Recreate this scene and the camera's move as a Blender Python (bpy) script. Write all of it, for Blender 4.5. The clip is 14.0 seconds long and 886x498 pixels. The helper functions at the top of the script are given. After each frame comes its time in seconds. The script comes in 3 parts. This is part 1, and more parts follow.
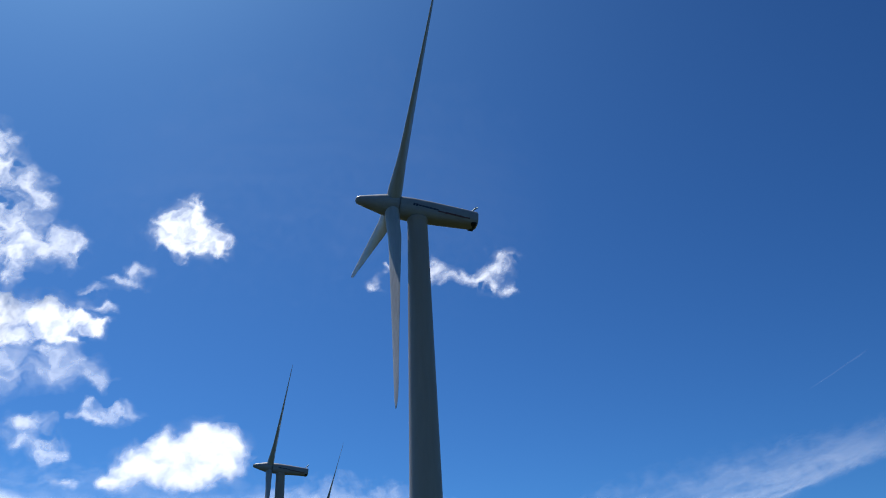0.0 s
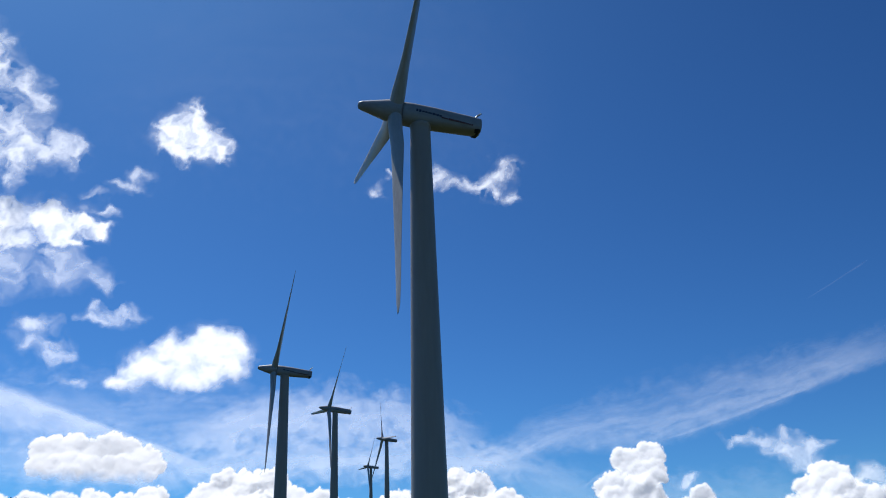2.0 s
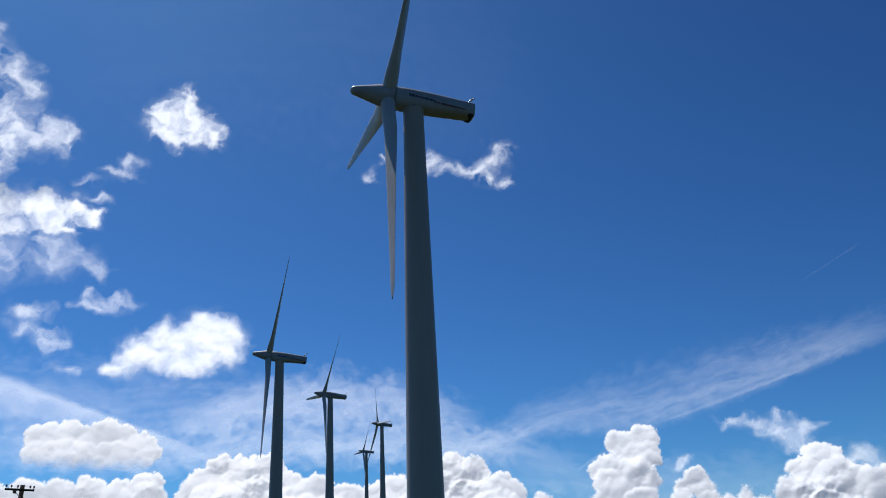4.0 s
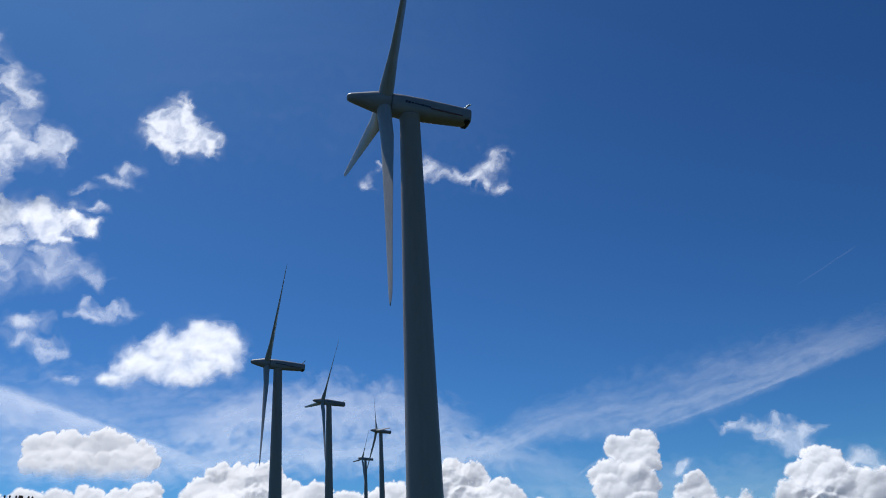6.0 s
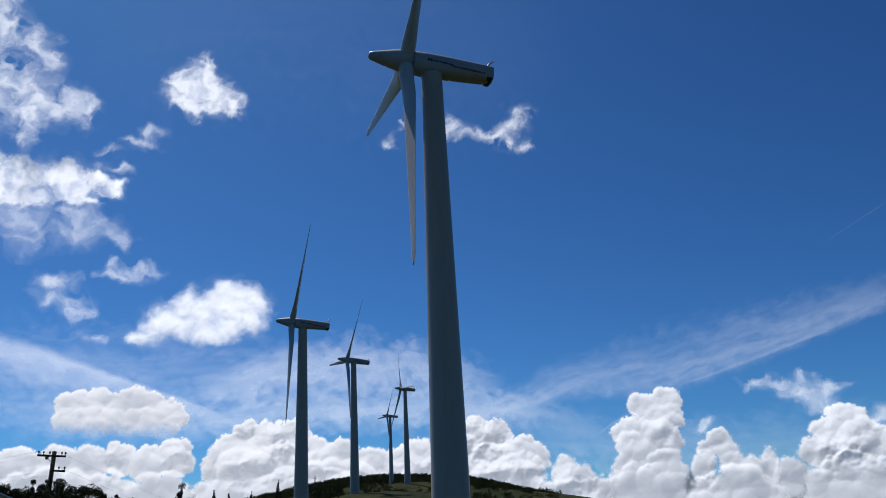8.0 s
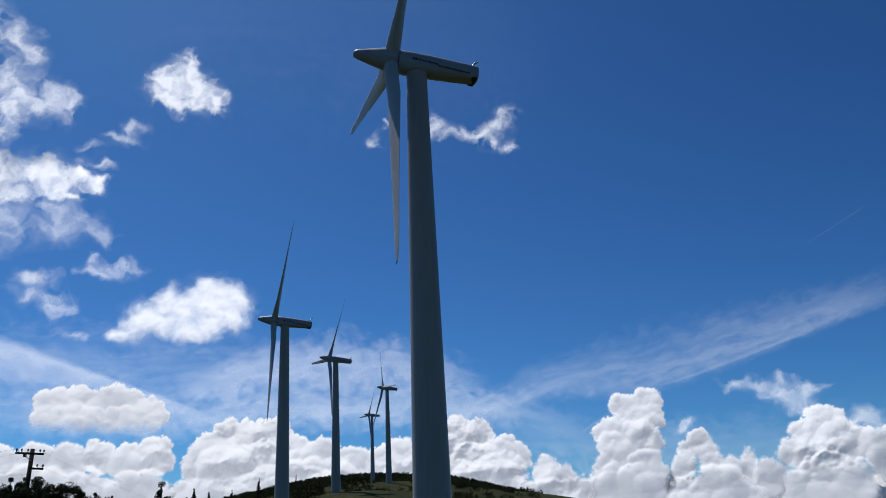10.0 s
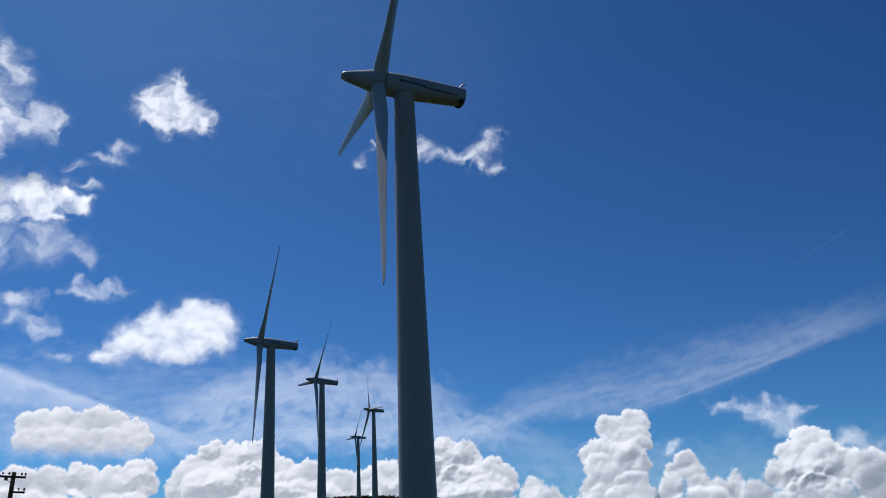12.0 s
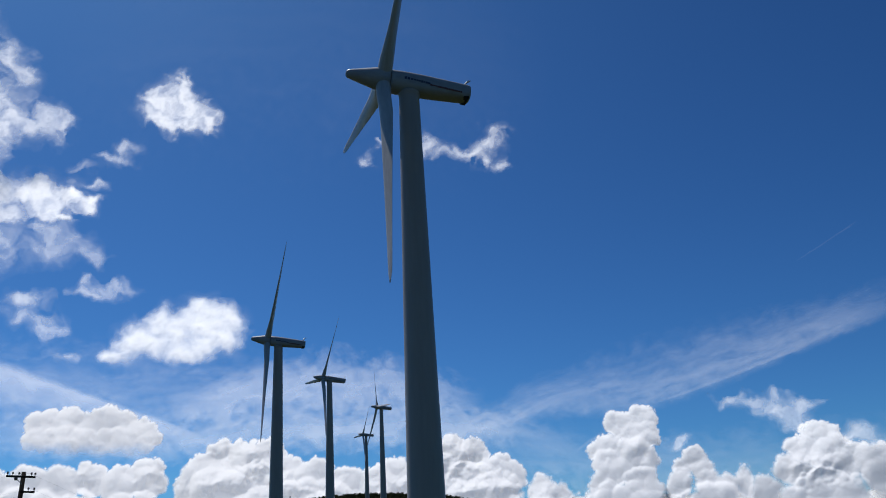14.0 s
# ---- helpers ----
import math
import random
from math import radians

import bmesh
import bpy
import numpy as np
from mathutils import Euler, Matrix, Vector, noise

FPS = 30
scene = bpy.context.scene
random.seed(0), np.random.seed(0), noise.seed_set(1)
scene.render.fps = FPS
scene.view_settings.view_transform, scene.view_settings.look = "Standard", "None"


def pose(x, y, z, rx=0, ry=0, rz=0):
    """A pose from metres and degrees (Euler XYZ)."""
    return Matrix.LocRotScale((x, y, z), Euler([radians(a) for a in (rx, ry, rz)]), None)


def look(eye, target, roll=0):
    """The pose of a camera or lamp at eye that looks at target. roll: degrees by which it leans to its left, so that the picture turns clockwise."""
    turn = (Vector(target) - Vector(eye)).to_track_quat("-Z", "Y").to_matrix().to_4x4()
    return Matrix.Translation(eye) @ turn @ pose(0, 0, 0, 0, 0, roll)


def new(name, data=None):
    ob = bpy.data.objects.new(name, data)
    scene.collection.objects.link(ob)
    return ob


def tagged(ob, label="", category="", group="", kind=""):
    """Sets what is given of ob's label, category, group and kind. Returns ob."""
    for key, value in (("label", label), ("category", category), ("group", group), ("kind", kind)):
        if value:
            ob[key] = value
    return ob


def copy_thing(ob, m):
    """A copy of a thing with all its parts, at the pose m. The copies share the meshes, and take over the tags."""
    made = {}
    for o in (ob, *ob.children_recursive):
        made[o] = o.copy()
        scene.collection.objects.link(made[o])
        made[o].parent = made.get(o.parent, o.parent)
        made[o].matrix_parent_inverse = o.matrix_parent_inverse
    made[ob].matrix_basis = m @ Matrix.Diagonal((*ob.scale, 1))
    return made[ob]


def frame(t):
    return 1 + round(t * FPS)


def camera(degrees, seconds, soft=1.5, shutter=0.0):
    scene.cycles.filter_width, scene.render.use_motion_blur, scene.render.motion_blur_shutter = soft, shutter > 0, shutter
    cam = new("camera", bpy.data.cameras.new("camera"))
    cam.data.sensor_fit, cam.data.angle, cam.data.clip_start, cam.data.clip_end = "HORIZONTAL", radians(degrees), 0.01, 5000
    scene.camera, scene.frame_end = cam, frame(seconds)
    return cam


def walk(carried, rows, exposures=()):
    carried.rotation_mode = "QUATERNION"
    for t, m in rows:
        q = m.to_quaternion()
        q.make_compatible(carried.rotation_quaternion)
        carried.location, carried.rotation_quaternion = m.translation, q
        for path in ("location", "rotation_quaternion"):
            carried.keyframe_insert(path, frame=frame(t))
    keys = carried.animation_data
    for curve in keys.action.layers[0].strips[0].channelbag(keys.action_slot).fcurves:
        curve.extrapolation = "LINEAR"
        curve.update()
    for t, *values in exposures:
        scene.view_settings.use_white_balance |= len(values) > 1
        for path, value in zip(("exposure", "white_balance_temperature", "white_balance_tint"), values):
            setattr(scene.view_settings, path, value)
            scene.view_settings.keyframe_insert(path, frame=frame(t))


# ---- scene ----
cam = camera(53.4, 14.0, soft=1.0)
EYE = (0.0, 0.0, 1.6)
# seconds, yaw, pitch above the horizon, lean
TURNS = (
    (0.0, -0.00, 29.13, 2.38),
    (0.5, -0.03, 28.10, 2.25),
    (1.0, -0.21, 25.74, 1.85),
    (1.5, -0.16, 24.18, 1.71),
    (2.0, -0.08, 23.09, 1.86),
    (2.5, -0.07, 22.29, 2.05),
    (2.7, -0.09, 22.08, 2.10),
    (4.8, -0.57, 22.20, 2.42),
    (5.0, -0.64, 22.31, 2.46),
    (5.5, -0.65, 22.53, 2.67),
    (6.0, -0.28, 22.51, 2.83),
    (6.5, 0.28, 22.05, 2.77),
    (7.0, 0.86, 21.29, 2.73),
    (7.5, 1.16, 20.63, 2.65),
    (8.0, 1.21, 19.92, 2.54),
    (8.2, 1.14, 19.72, 2.50),
    (10.3, -0.14, 19.90, 2.47),
    (10.5, -0.23, 20.04, 2.49),
    (11.0, -0.44, 20.35, 2.60),
    (11.5, -0.61, 20.77, 2.66),
    (12.0, -0.80, 21.17, 2.65),
    (12.5, -1.15, 21.54, 2.51),
    (13.0, -1.19, 21.70, 2.73),
    (13.5, -0.88, 21.56, 2.96),
    (14.0, -0.25, 21.01, 2.96),
)
walk(cam, [(t, pose(*EYE, 90 + p, r, y)) for t, y, p, r in TURNS], exposures=((0.0, 0.37), (1.5, 0.32), (2.7, 0.25), (5.0, 0.06), (8.0, -0.01), (11.0, -0.05), (14.0, -0.05)))

# ---------------------------------------------------------------- light
SUN_AZ, SUN_EL = -38.0, 63.0          # compass from straight ahead, and height
world = bpy.data.worlds.new("sky")
scene.world = world
world.use_nodes = True
wn, wl = world.node_tree.nodes, world.node_tree.links
sky = wn.new("ShaderNodeTexSky")
sky.sky_type, sky.sun_disc = "NISHITA", False
sky.sun_elevation, sky.sun_rotation = radians(SUN_EL), radians(SUN_AZ)
sky.altitude, sky.air_density, sky.dust_density, sky.ozone_density = 1300, 1.0, 2.2, 4.2
dim, deep = wn.new("ShaderNodeVectorMath"), wn.new("ShaderNodeGamma")
dim.operation = "SCALE"
dim.inputs["Scale"].default_value = 0.303       # clear dry air: deep, saturated blue
deep.inputs["Gamma"].default_value = 1.65
wl.new(sky.outputs[0], dim.inputs[0])
wl.new(dim.outputs[0], deep.inputs["Color"])
filt = wn.new("ShaderNodeVectorMath")
filt.operation = "MULTIPLY"
filt.inputs[1].default_value = (0.95, 1.67, 1.88)
wl.new(deep.outputs[0], filt.inputs[0])
wl.new(filt.outputs[0], wn["Background"].inputs["Color"])
wn["Background"].inputs["Strength"].default_value = 0.101

s = math.cos(radians(SUN_EL))
to_sun = Vector((math.sin(radians(SUN_AZ)) * s, math.cos(radians(SUN_AZ)) * s, math.sin(radians(SUN_EL))))
sun = new("sun", bpy.data.lights.new("sun", "SUN"))
sun.data.energy, sun.data.angle, sun.data.color = 3.4, radians(0.53), (1.0, 0.975, 0.94)
sun.matrix_world = look(to_sun * 900, (0, 0, 0))


# ---------------------------------------------------------------- helpers for building
def part(name, bm, mat, parent=None, label="", smooth=True):
    """Links a bmesh as one mesh object, under its thing if there is one."""
    me = bpy.data.meshes.new(name)
    bm.to_mesh(me)
    bm.free()
    if smooth:
        me.shade_smooth()
    me.materials.append(mat)
    ob = new(name, me)
    if parent:
        ob.parent = parent
    return tagged(ob, label)


def sheet(name, verts, faces, mat, parent=None, smooth=True):
    me = bpy.data.meshes.new(name)
    me.from_pydata([tuple(v) for v in verts], [], [tuple(int(i) for i in f) for f in faces])
    if smooth:
        me.shade_smooth()
    me.materials.append(mat)
    ob = new(name, me)
    if parent:
        ob.parent = parent
    return ob


def loft(bm, rings, cap=True, closed=True):
    """Skin over rings of equal count."""
    loops = [[bm.verts.new(p) for p in ring] for ring in rings]
    n = len(loops[0])
    for a, b in zip(loops, loops[1:]):
        for i in range(n if closed else n - 1):
            j = (i + 1) % n
            bm.faces.new((a[i], a[j], b[j], b[i]))
    if cap:
        bm.faces.new(loops[0][::-1])
        bm.faces.new(loops[-1])
    bmesh.ops.recalc_face_normals(bm, faces=bm.faces)
    return bm


def tube(bm, a, b, ra, rb=None, n=8):
    """A round bar from a to b."""
    a, b = Vector(a), Vector(b)
    rb = ra if rb is None else rb
    q = (b - a).to_track_quat("Z", "Y").to_matrix()
    ring = [Vector((math.cos(2 * math.pi * i / n), math.sin(2 * math.pi * i / n), 0)) for i in range(n)]
    va = [bm.verts.new(a + q @ (r * ra)) for r in ring]
    vb = [bm.verts.new(b + q @ (r * rb)) for r in ring]
    for i in range(n):
        bm.faces.new((va[i], va[(i + 1) % n], vb[(i + 1) % n], vb[i]))
    bm.faces.new(va[::-1])
    bm.faces.new(vb)
    return bm


def block(bm, centre, size, turn=None, bevel=0.0):
    m = Matrix.Translation(centre) @ (turn or Matrix()) @ Matrix.Diagonal((*size, 1))
    made = bmesh.ops.create_cube(bm, size=1, matrix=m)
    if bevel:
        edges = list({e for v in made["verts"] for e in v.link_edges})
        bmesh.ops.bevel(bm, geom=edges, offset=bevel, segments=2, affect="EDGES")
    return bm


# vectorised gradient noise for land and clouds
PERM = np.random.RandomState(7).permutation(512)
GRAD = np.stack([np.cos(np.arange(512) * 2.399963), np.sin(np.arange(512) * 2.399963)], -1)


def perlin(x, y, seed=0):
    xi, yi = np.floor(x).astype(int), np.floor(y).astype(int)
    xf, yf = x - xi, y - yi

    def corner(i, j):
        g = GRAD[PERM[(PERM[(xi + i + seed * 37) % 512] + yi + j) % 512]]
        return g[..., 0] * (xf - i) + g[..., 1] * (yf - j)
    u, v = xf ** 3 * (xf * (xf * 6 - 15) + 10), yf ** 3 * (yf * (yf * 6 - 15) + 10)
    a, b = corner(0, 0), corner(1, 0)
    c, d = corner(0, 1), corner(1, 1)
    return ((a + (b - a) * u) * (1 - v) + (c + (d - c) * u) * v) * 1.4


def fbm(x, y, octaves=5, seed=0, gain=0.5):
    total, amp = np.zeros_like(x, dtype=float), 1.0
    for o in range(octaves):
        n = perlin(x * 2 ** o, y * 2 ** o, seed + o)
        total += amp * n
        amp *= gain
    return total


# ---------------------------------------------------------------- materials
def material(name, colour, rough=0.6, metal=0.0):
    m = bpy.data.materials.new(name)
    m.use_nodes = True
    b = m.node_tree.nodes["Principled BSDF"]
    b.inputs["Base Color"].default_value = (*colour, 1)
    b.inputs["Roughness"].default_value = rough
    b.inputs["Metallic"].default_value = metal
    b.inputs["Specular IOR Level"].default_value = 0.3
    return m


def vary(m, dark, light, scale, fine, bump=0.0, stretch=(1, 1, 1)):
    """Two scales of variation between two colours, and a fine relief."""
    nt, ln = m.node_tree.nodes, m.node_tree.links
    b = nt["Principled BSDF"]
    tc, mp = nt.new("ShaderNodeTexCoord"), nt.new("ShaderNodeMapping")
    mp.inputs["Scale"].default_value = stretch
    ln.new(tc.outputs["Object"], mp.inputs["Vector"])
    big, small = nt.new("ShaderNodeTexNoise"), nt.new("ShaderNodeTexNoise")
    for n, sc in ((big, scale), (small, fine)):
        n.inputs["Scale"].default_value = sc
        n.inputs["Detail"].default_value = 5
        ln.new(mp.outputs[0], n.inputs["Vector"])
    mix = nt.new("ShaderNodeMath")
    mix.operation = "MULTIPLY_ADD"
    mix.inputs[1].default_value = 0.45
    ln.new(small.outputs["Fac"], mix.inputs[0])
    half = nt.new("ShaderNodeMath")
    half.operation = "MULTIPLY"
    half.inputs[1].default_value = 0.55
    ln.new(big.outputs["Fac"], half.inputs[0])
    ln.new(half.outputs[0], mix.inputs[2])
    ramp = nt.new("ShaderNodeValToRGB")
    ramp.color_ramp.elements[0].position, ramp.color_ramp.elements[1].position = 0.36, 0.64
    ramp.color_ramp.elements[0].color, ramp.color_ramp.elements[1].color = (*dark, 1), (*light, 1)
    ln.new(mix.outputs[0], ramp.inputs["Fac"])
    ln.new(ramp.outputs["Color"], b.inputs["Base Color"])
    if bump:
        bp = nt.new("ShaderNodeBump")
        bp.inputs["Strength"].default_value, bp.inputs["Distance"].default_value = bump, 1.0 / fine
        ln.new(small.outputs["Fac"], bp.inputs["Height"])
        ln.new(bp.outputs["Normal"], b.inputs["Normal"])
    return m


# Turbine coats: backlit shade put into the colours, tower warmed to suggest ground bounce.
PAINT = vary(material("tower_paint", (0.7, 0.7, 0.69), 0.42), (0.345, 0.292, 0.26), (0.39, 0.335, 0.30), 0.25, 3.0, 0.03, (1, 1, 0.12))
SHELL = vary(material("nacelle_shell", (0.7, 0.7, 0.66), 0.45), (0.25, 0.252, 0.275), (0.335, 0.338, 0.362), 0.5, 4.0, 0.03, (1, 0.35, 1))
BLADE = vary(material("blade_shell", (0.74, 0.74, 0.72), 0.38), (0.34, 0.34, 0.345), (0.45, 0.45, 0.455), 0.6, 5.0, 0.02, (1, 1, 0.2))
STEEL = vary(material("galvanised_steel", (0.45, 0.46, 0.47), 0.45, 0.7), (0.34, 0.35, 0.36), (0.5, 0.51, 0.52), 2, 14, 0.05)
BLACK = vary(material("black_vent", (0.02, 0.02, 0.02), 0.7), (0.012, 0.012, 0.013), (0.03, 0.03, 0.03), 3, 20, 0.05)
NAVY = vary(material("navy_lettering", (0.02, 0.03, 0.07), 0.5), (0.015, 0.02, 0.05), (0.03, 0.04, 0.09), 3, 20)
RED = vary(material("red_lettering", (0.16, 0.05, 0.04), 0.5), (0.10, 0.03, 0.025), (0.2, 0.07, 0.06), 3, 20)
WOOD = vary(material("creosoted_pole", (0.09, 0.07, 0.05), 0.8), (0.012, 0.010, 0.009), (0.030, 0.025, 0.021), 1.5, 12, 0.3, (1, 1, 0.1))
CERAMIC = vary(material("brown_porcelain", (0.08, 0.05, 0.04), 0.25), (0.05, 0.03, 0.025), (0.10, 0.07, 0.05), 8, 30)
CABLE = material("black_cable", (0.02, 0.02, 0.02), 0.6)
BARK = vary(material("bark", (0.10, 0.08, 0.06), 0.9), (0.06, 0.045, 0.035), (0.15, 0.12, 0.09), 3, 16, 0.4, (1, 1, 0.25))
LEAF = vary(material("leaves", (0.03, 0.045, 0.02), 0.6), (0.014, 0.020, 0.009), (0.042, 0.052, 0.018), 0.7, 6.0)
SCRUB = vary(material("scrub_leaves", (0.05, 0.07, 0.03), 0.7), (0.022, 0.029, 0.009), (0.052, 0.058, 0.018), 0.06, 0.8)
GRASS = vary(material("grass", (0.1, 0.12, 0.05), 0.85), (0.016, 0.022, 0.007), (0.050, 0.055, 0.017), 0.05, 0.7, 0.8)
for leafy in (LEAF, SCRUB, GRASS, WOOD, BARK):
    leafy.node_tree.nodes["Principled BSDF"].inputs["Specular IOR Level"].default_value = 0.04
ROOFING = vary(material("pale_metal_roof", (0.7, 0.72, 0.74), 0.4), (0.58, 0.60, 0.62), (0.76, 0.78, 0.80), 0.6, 5, 0.05, (1, 0.2, 1))
RENDERED = vary(material("rendered_wall", (0.5, 0.48, 0.44), 0.85), (0.40, 0.38, 0.34), (0.55, 0.53, 0.48), 0.8, 10, 0.15)


def cloud_material(name, through_share, fine, rough_edge):
    """White vapour: sends sunlight back and lets it through, thins out at its ragged rim by the cover stored on the sheet."""
    m = bpy.data.materials.new(name)
    m.use_nodes = True
    nt, ln = m.node_tree.nodes, m.node_tree.links
    nt.clear()
    out = nt.new("ShaderNodeOutputMaterial")
    cover = nt.new("ShaderNodeAttribute")
    cover.attribute_name = "cover"
    tc, n = nt.new("ShaderNodeTexCoord"), nt.new("ShaderNodeTexNoise")
    n.inputs["Scale"].default_value, n.inputs["Detail"].default_value, n.inputs["Roughness"].default_value = fine, 6, 0.56
    ln.new(tc.outputs["Object"], n.inputs["Vector"])
    off = nt.new("ShaderNodeMath")
    off.operation = "MULTIPLY_ADD"
    off.inputs[1].default_value, off.inputs[2].default_value = rough_edge, 1 - 0.5 * rough_edge
    ln.new(n.outputs["Fac"], off.inputs[0])
    rng = nt.new("ShaderNodeMath")
    rng.operation = "MULTIPLY"
    rng.use_clamp = True
    ln.new(cover.outputs["Fac"], rng.inputs[0])
    ln.new(off.outputs[0], rng.inputs[1])
    dif, lit = nt.new("ShaderNodeBsdfDiffuse"), nt.new("ShaderNodeBsdfTranslucent")
    dif.inputs["Color"].default_value = lit.inputs["Color"].default_value = (0.91, 0.91, 0.91, 1)
    both, mix, clear = nt.new("ShaderNodeMixShader"), nt.new("ShaderNodeMixShader"), nt.new("ShaderNodeBsdfTransparent")
    both.inputs[0].default_value = through_share
    ln.new(dif.outputs[0], both.inputs[1])
    ln.new(lit.outputs[0], both.inputs[2])
    ln.new(rng.outputs[0], mix.inputs[0])
    ln.new(clear.outputs[0], mix.inputs[1])
    ln.new(both.outputs[0], mix.inputs[2])
    ln.new(mix.outputs[0], out.inputs["Surface"])
    return m


CLOUD = {
    "puff": cloud_material("cumulus_scrap", 1.0, 0.02, 0.25),
    "thin": cloud_material("thinning_cumulus", 1.0, 0.02, 0.35),
    "wisp": cloud_material("torn_vapour", 1.0, 0.02, 0.35),
    "faint": cloud_material("faint_vapour", 1.0, 0.02, 0.35),
    "soft": cloud_material("soft_cloud", 1.0, 0.02, 0.12),
    "heap": cloud_material("low_cumulus", 0.0, 0.02, 0.1),
    "bank": cloud_material("cumulus_bank", 0.0, 0.01, 0.0),
    "veil": cloud_material("ice_cloud", 1.0, 0.004, 0.3),
}
# ---------------------------------------------------------------- land
# ridge heights: x, y, z
MARKS = np.array((
    (0, 0, 0), (0, 30, -2.2), (-0.6, 67.7, -5.5), (-31, 179, 2.4), (-34, 296, 25.0), (-26, 461, 42.3), (-46, 626, 55.7),
    (-74, 815, 79.5), (-20, 815, 77.5), (30, 815, 69.0), (60, 830, 60.0), (140, 800, 28), (-130, 790, 72.0), (-190, 780, 60.0),
    (-60, 1200, 40), (60, 400, 14), (90, 200, -8), (-140, 500, 22), (-120, 300, 4), (-90, 90, 0.5), (-40, 85, 0), (40, 0, 0), (-60, 0, 1), (0, -60, 2),
    (30, 560, 46)), float)


def land_kernel(d):
    return np.sqrt(d * d + 60.0 ** 2)


_d = np.hypot(MARKS[:, None, 0] - MARKS[None, :, 0], MARKS[:, None, 1] - MARKS[None, :, 1])
_k = land_kernel(_d)
WEIGHTS = np.linalg.solve(np.block([[_k, np.ones((len(MARKS), 1))], [np.ones((1, len(MARKS))), np.zeros((1, 1))]]), np.append(MARKS[:, 2], 0))


def land(x, y):
    """Height of the ground."""
    x, y = np.asarray(x, float), np.asarray(y, float)
    z = np.full(x.shape, WEIGHTS[-1])
    for (mx, my, _), w in zip(MARKS, WEIGHTS):
        z = z + w * land_kernel(np.hypot(x - mx, y - my))
    far = np.clip((np.hypot(x + 30, y - 420) - 620) / 700, 0, 1)
    far = far * far * (3 - 2 * far)
    rough = fbm(x / 90, y / 90, 4, 3) * 1.6 * np.clip(np.hypot(x, y) / 200 - 0.2, 0, 1)
    return z * (1 - far) + (-25 + fbm(x / 700, y / 700, 3, 9) * 14) * far + rough


def axis_steps(lo, hi, fine_lo, fine_hi, step):
    mid = np.arange(fine_lo, fine_hi + step, step)
    left = fine_lo - np.geomspace(step, fine_lo - lo, 40)[::-1]
    right = fine_hi + step + np.geomspace(step, hi - fine_hi, 40)
    return np.concatenate([left, mid, right])


gx, gy = axis_steps(-6000, 6000, -240, 200, 4.0), axis_steps(-5000, 7000, -20, 900, 4.0)
X, Y = np.meshgrid(gx, gy)
Z = land(X, Y)
nx, ny = len(gx), len(gy)
idx = np.arange(nx * ny).reshape(ny, nx)
quads = np.stack([idx[:-1, :-1], idx[:-1, 1:], idx[1:, 1:], idx[1:, :-1]], -1).reshape(-1, 4)
ground = sheet("ground", np.stack([X, Y, Z], -1).reshape(-1, 3), quads, GRASS)
tagged(ground, "dry green grass slope rising to a rounded hill", "ground", kind="structure")


# ---------------------------------------------------------------- wind turbines
HUB_H, TILT = 48.92, 4.5
NOSE, HUB, REAR, REACH = 5.65, 2.3, 5.6, 22.85


def superring(y, w, h, n=28, power=2.6, dz=0.0):
    """A rounded-square ring across the nacelle's length."""
    ring = []
    for i in range(n):
        a = 2 * math.pi * i / n
        c, s_ = math.cos(a), math.sin(a)
        k = (abs(c) ** power + abs(s_) ** power) ** (-1 / power)
        ring.append((w / 2 * c * k, y, h / 2 * s_ * k + dz))
    return ring


def make_tower(parent):
    bm = bmesh.new()
    n, top = 40, HUB_H - 0.95
    levels = [(-1.5, 1.66), (0.0, 1.64)] + [(z, 1.645 - z * 0.0158) for z in (4.0, 9.0)]
    levels += [(z, 1.645 - z * 0.0158) for z in (15.5, 24.0, 32.0)]
    levels += [(z, 1.645 - z * 0.0158) for z in (38.0, 44.0)] + [(top - 0.8, 0.9), (top - 0.35, 0.885), (top - 0.3, 0.93), (top - 0.05, 0.93), (top, 0.9)]
    loft(bm, [[(r * math.cos(2 * math.pi * i / n), r * math.sin(2 * math.pi * i / n), z) for i in range(n)] for z, r in levels])
    ob = part("tower", bm, PAINT, parent, "tapering pale grey painted steel tower, darkened as if backlit")
    return ob


def half_width(y):
    return float(np.interp(y, (-5.2, -3.4, -1.2, 0.6, 1.55), (0.82, 0.90, 0.99, 1.04, 1.03)))


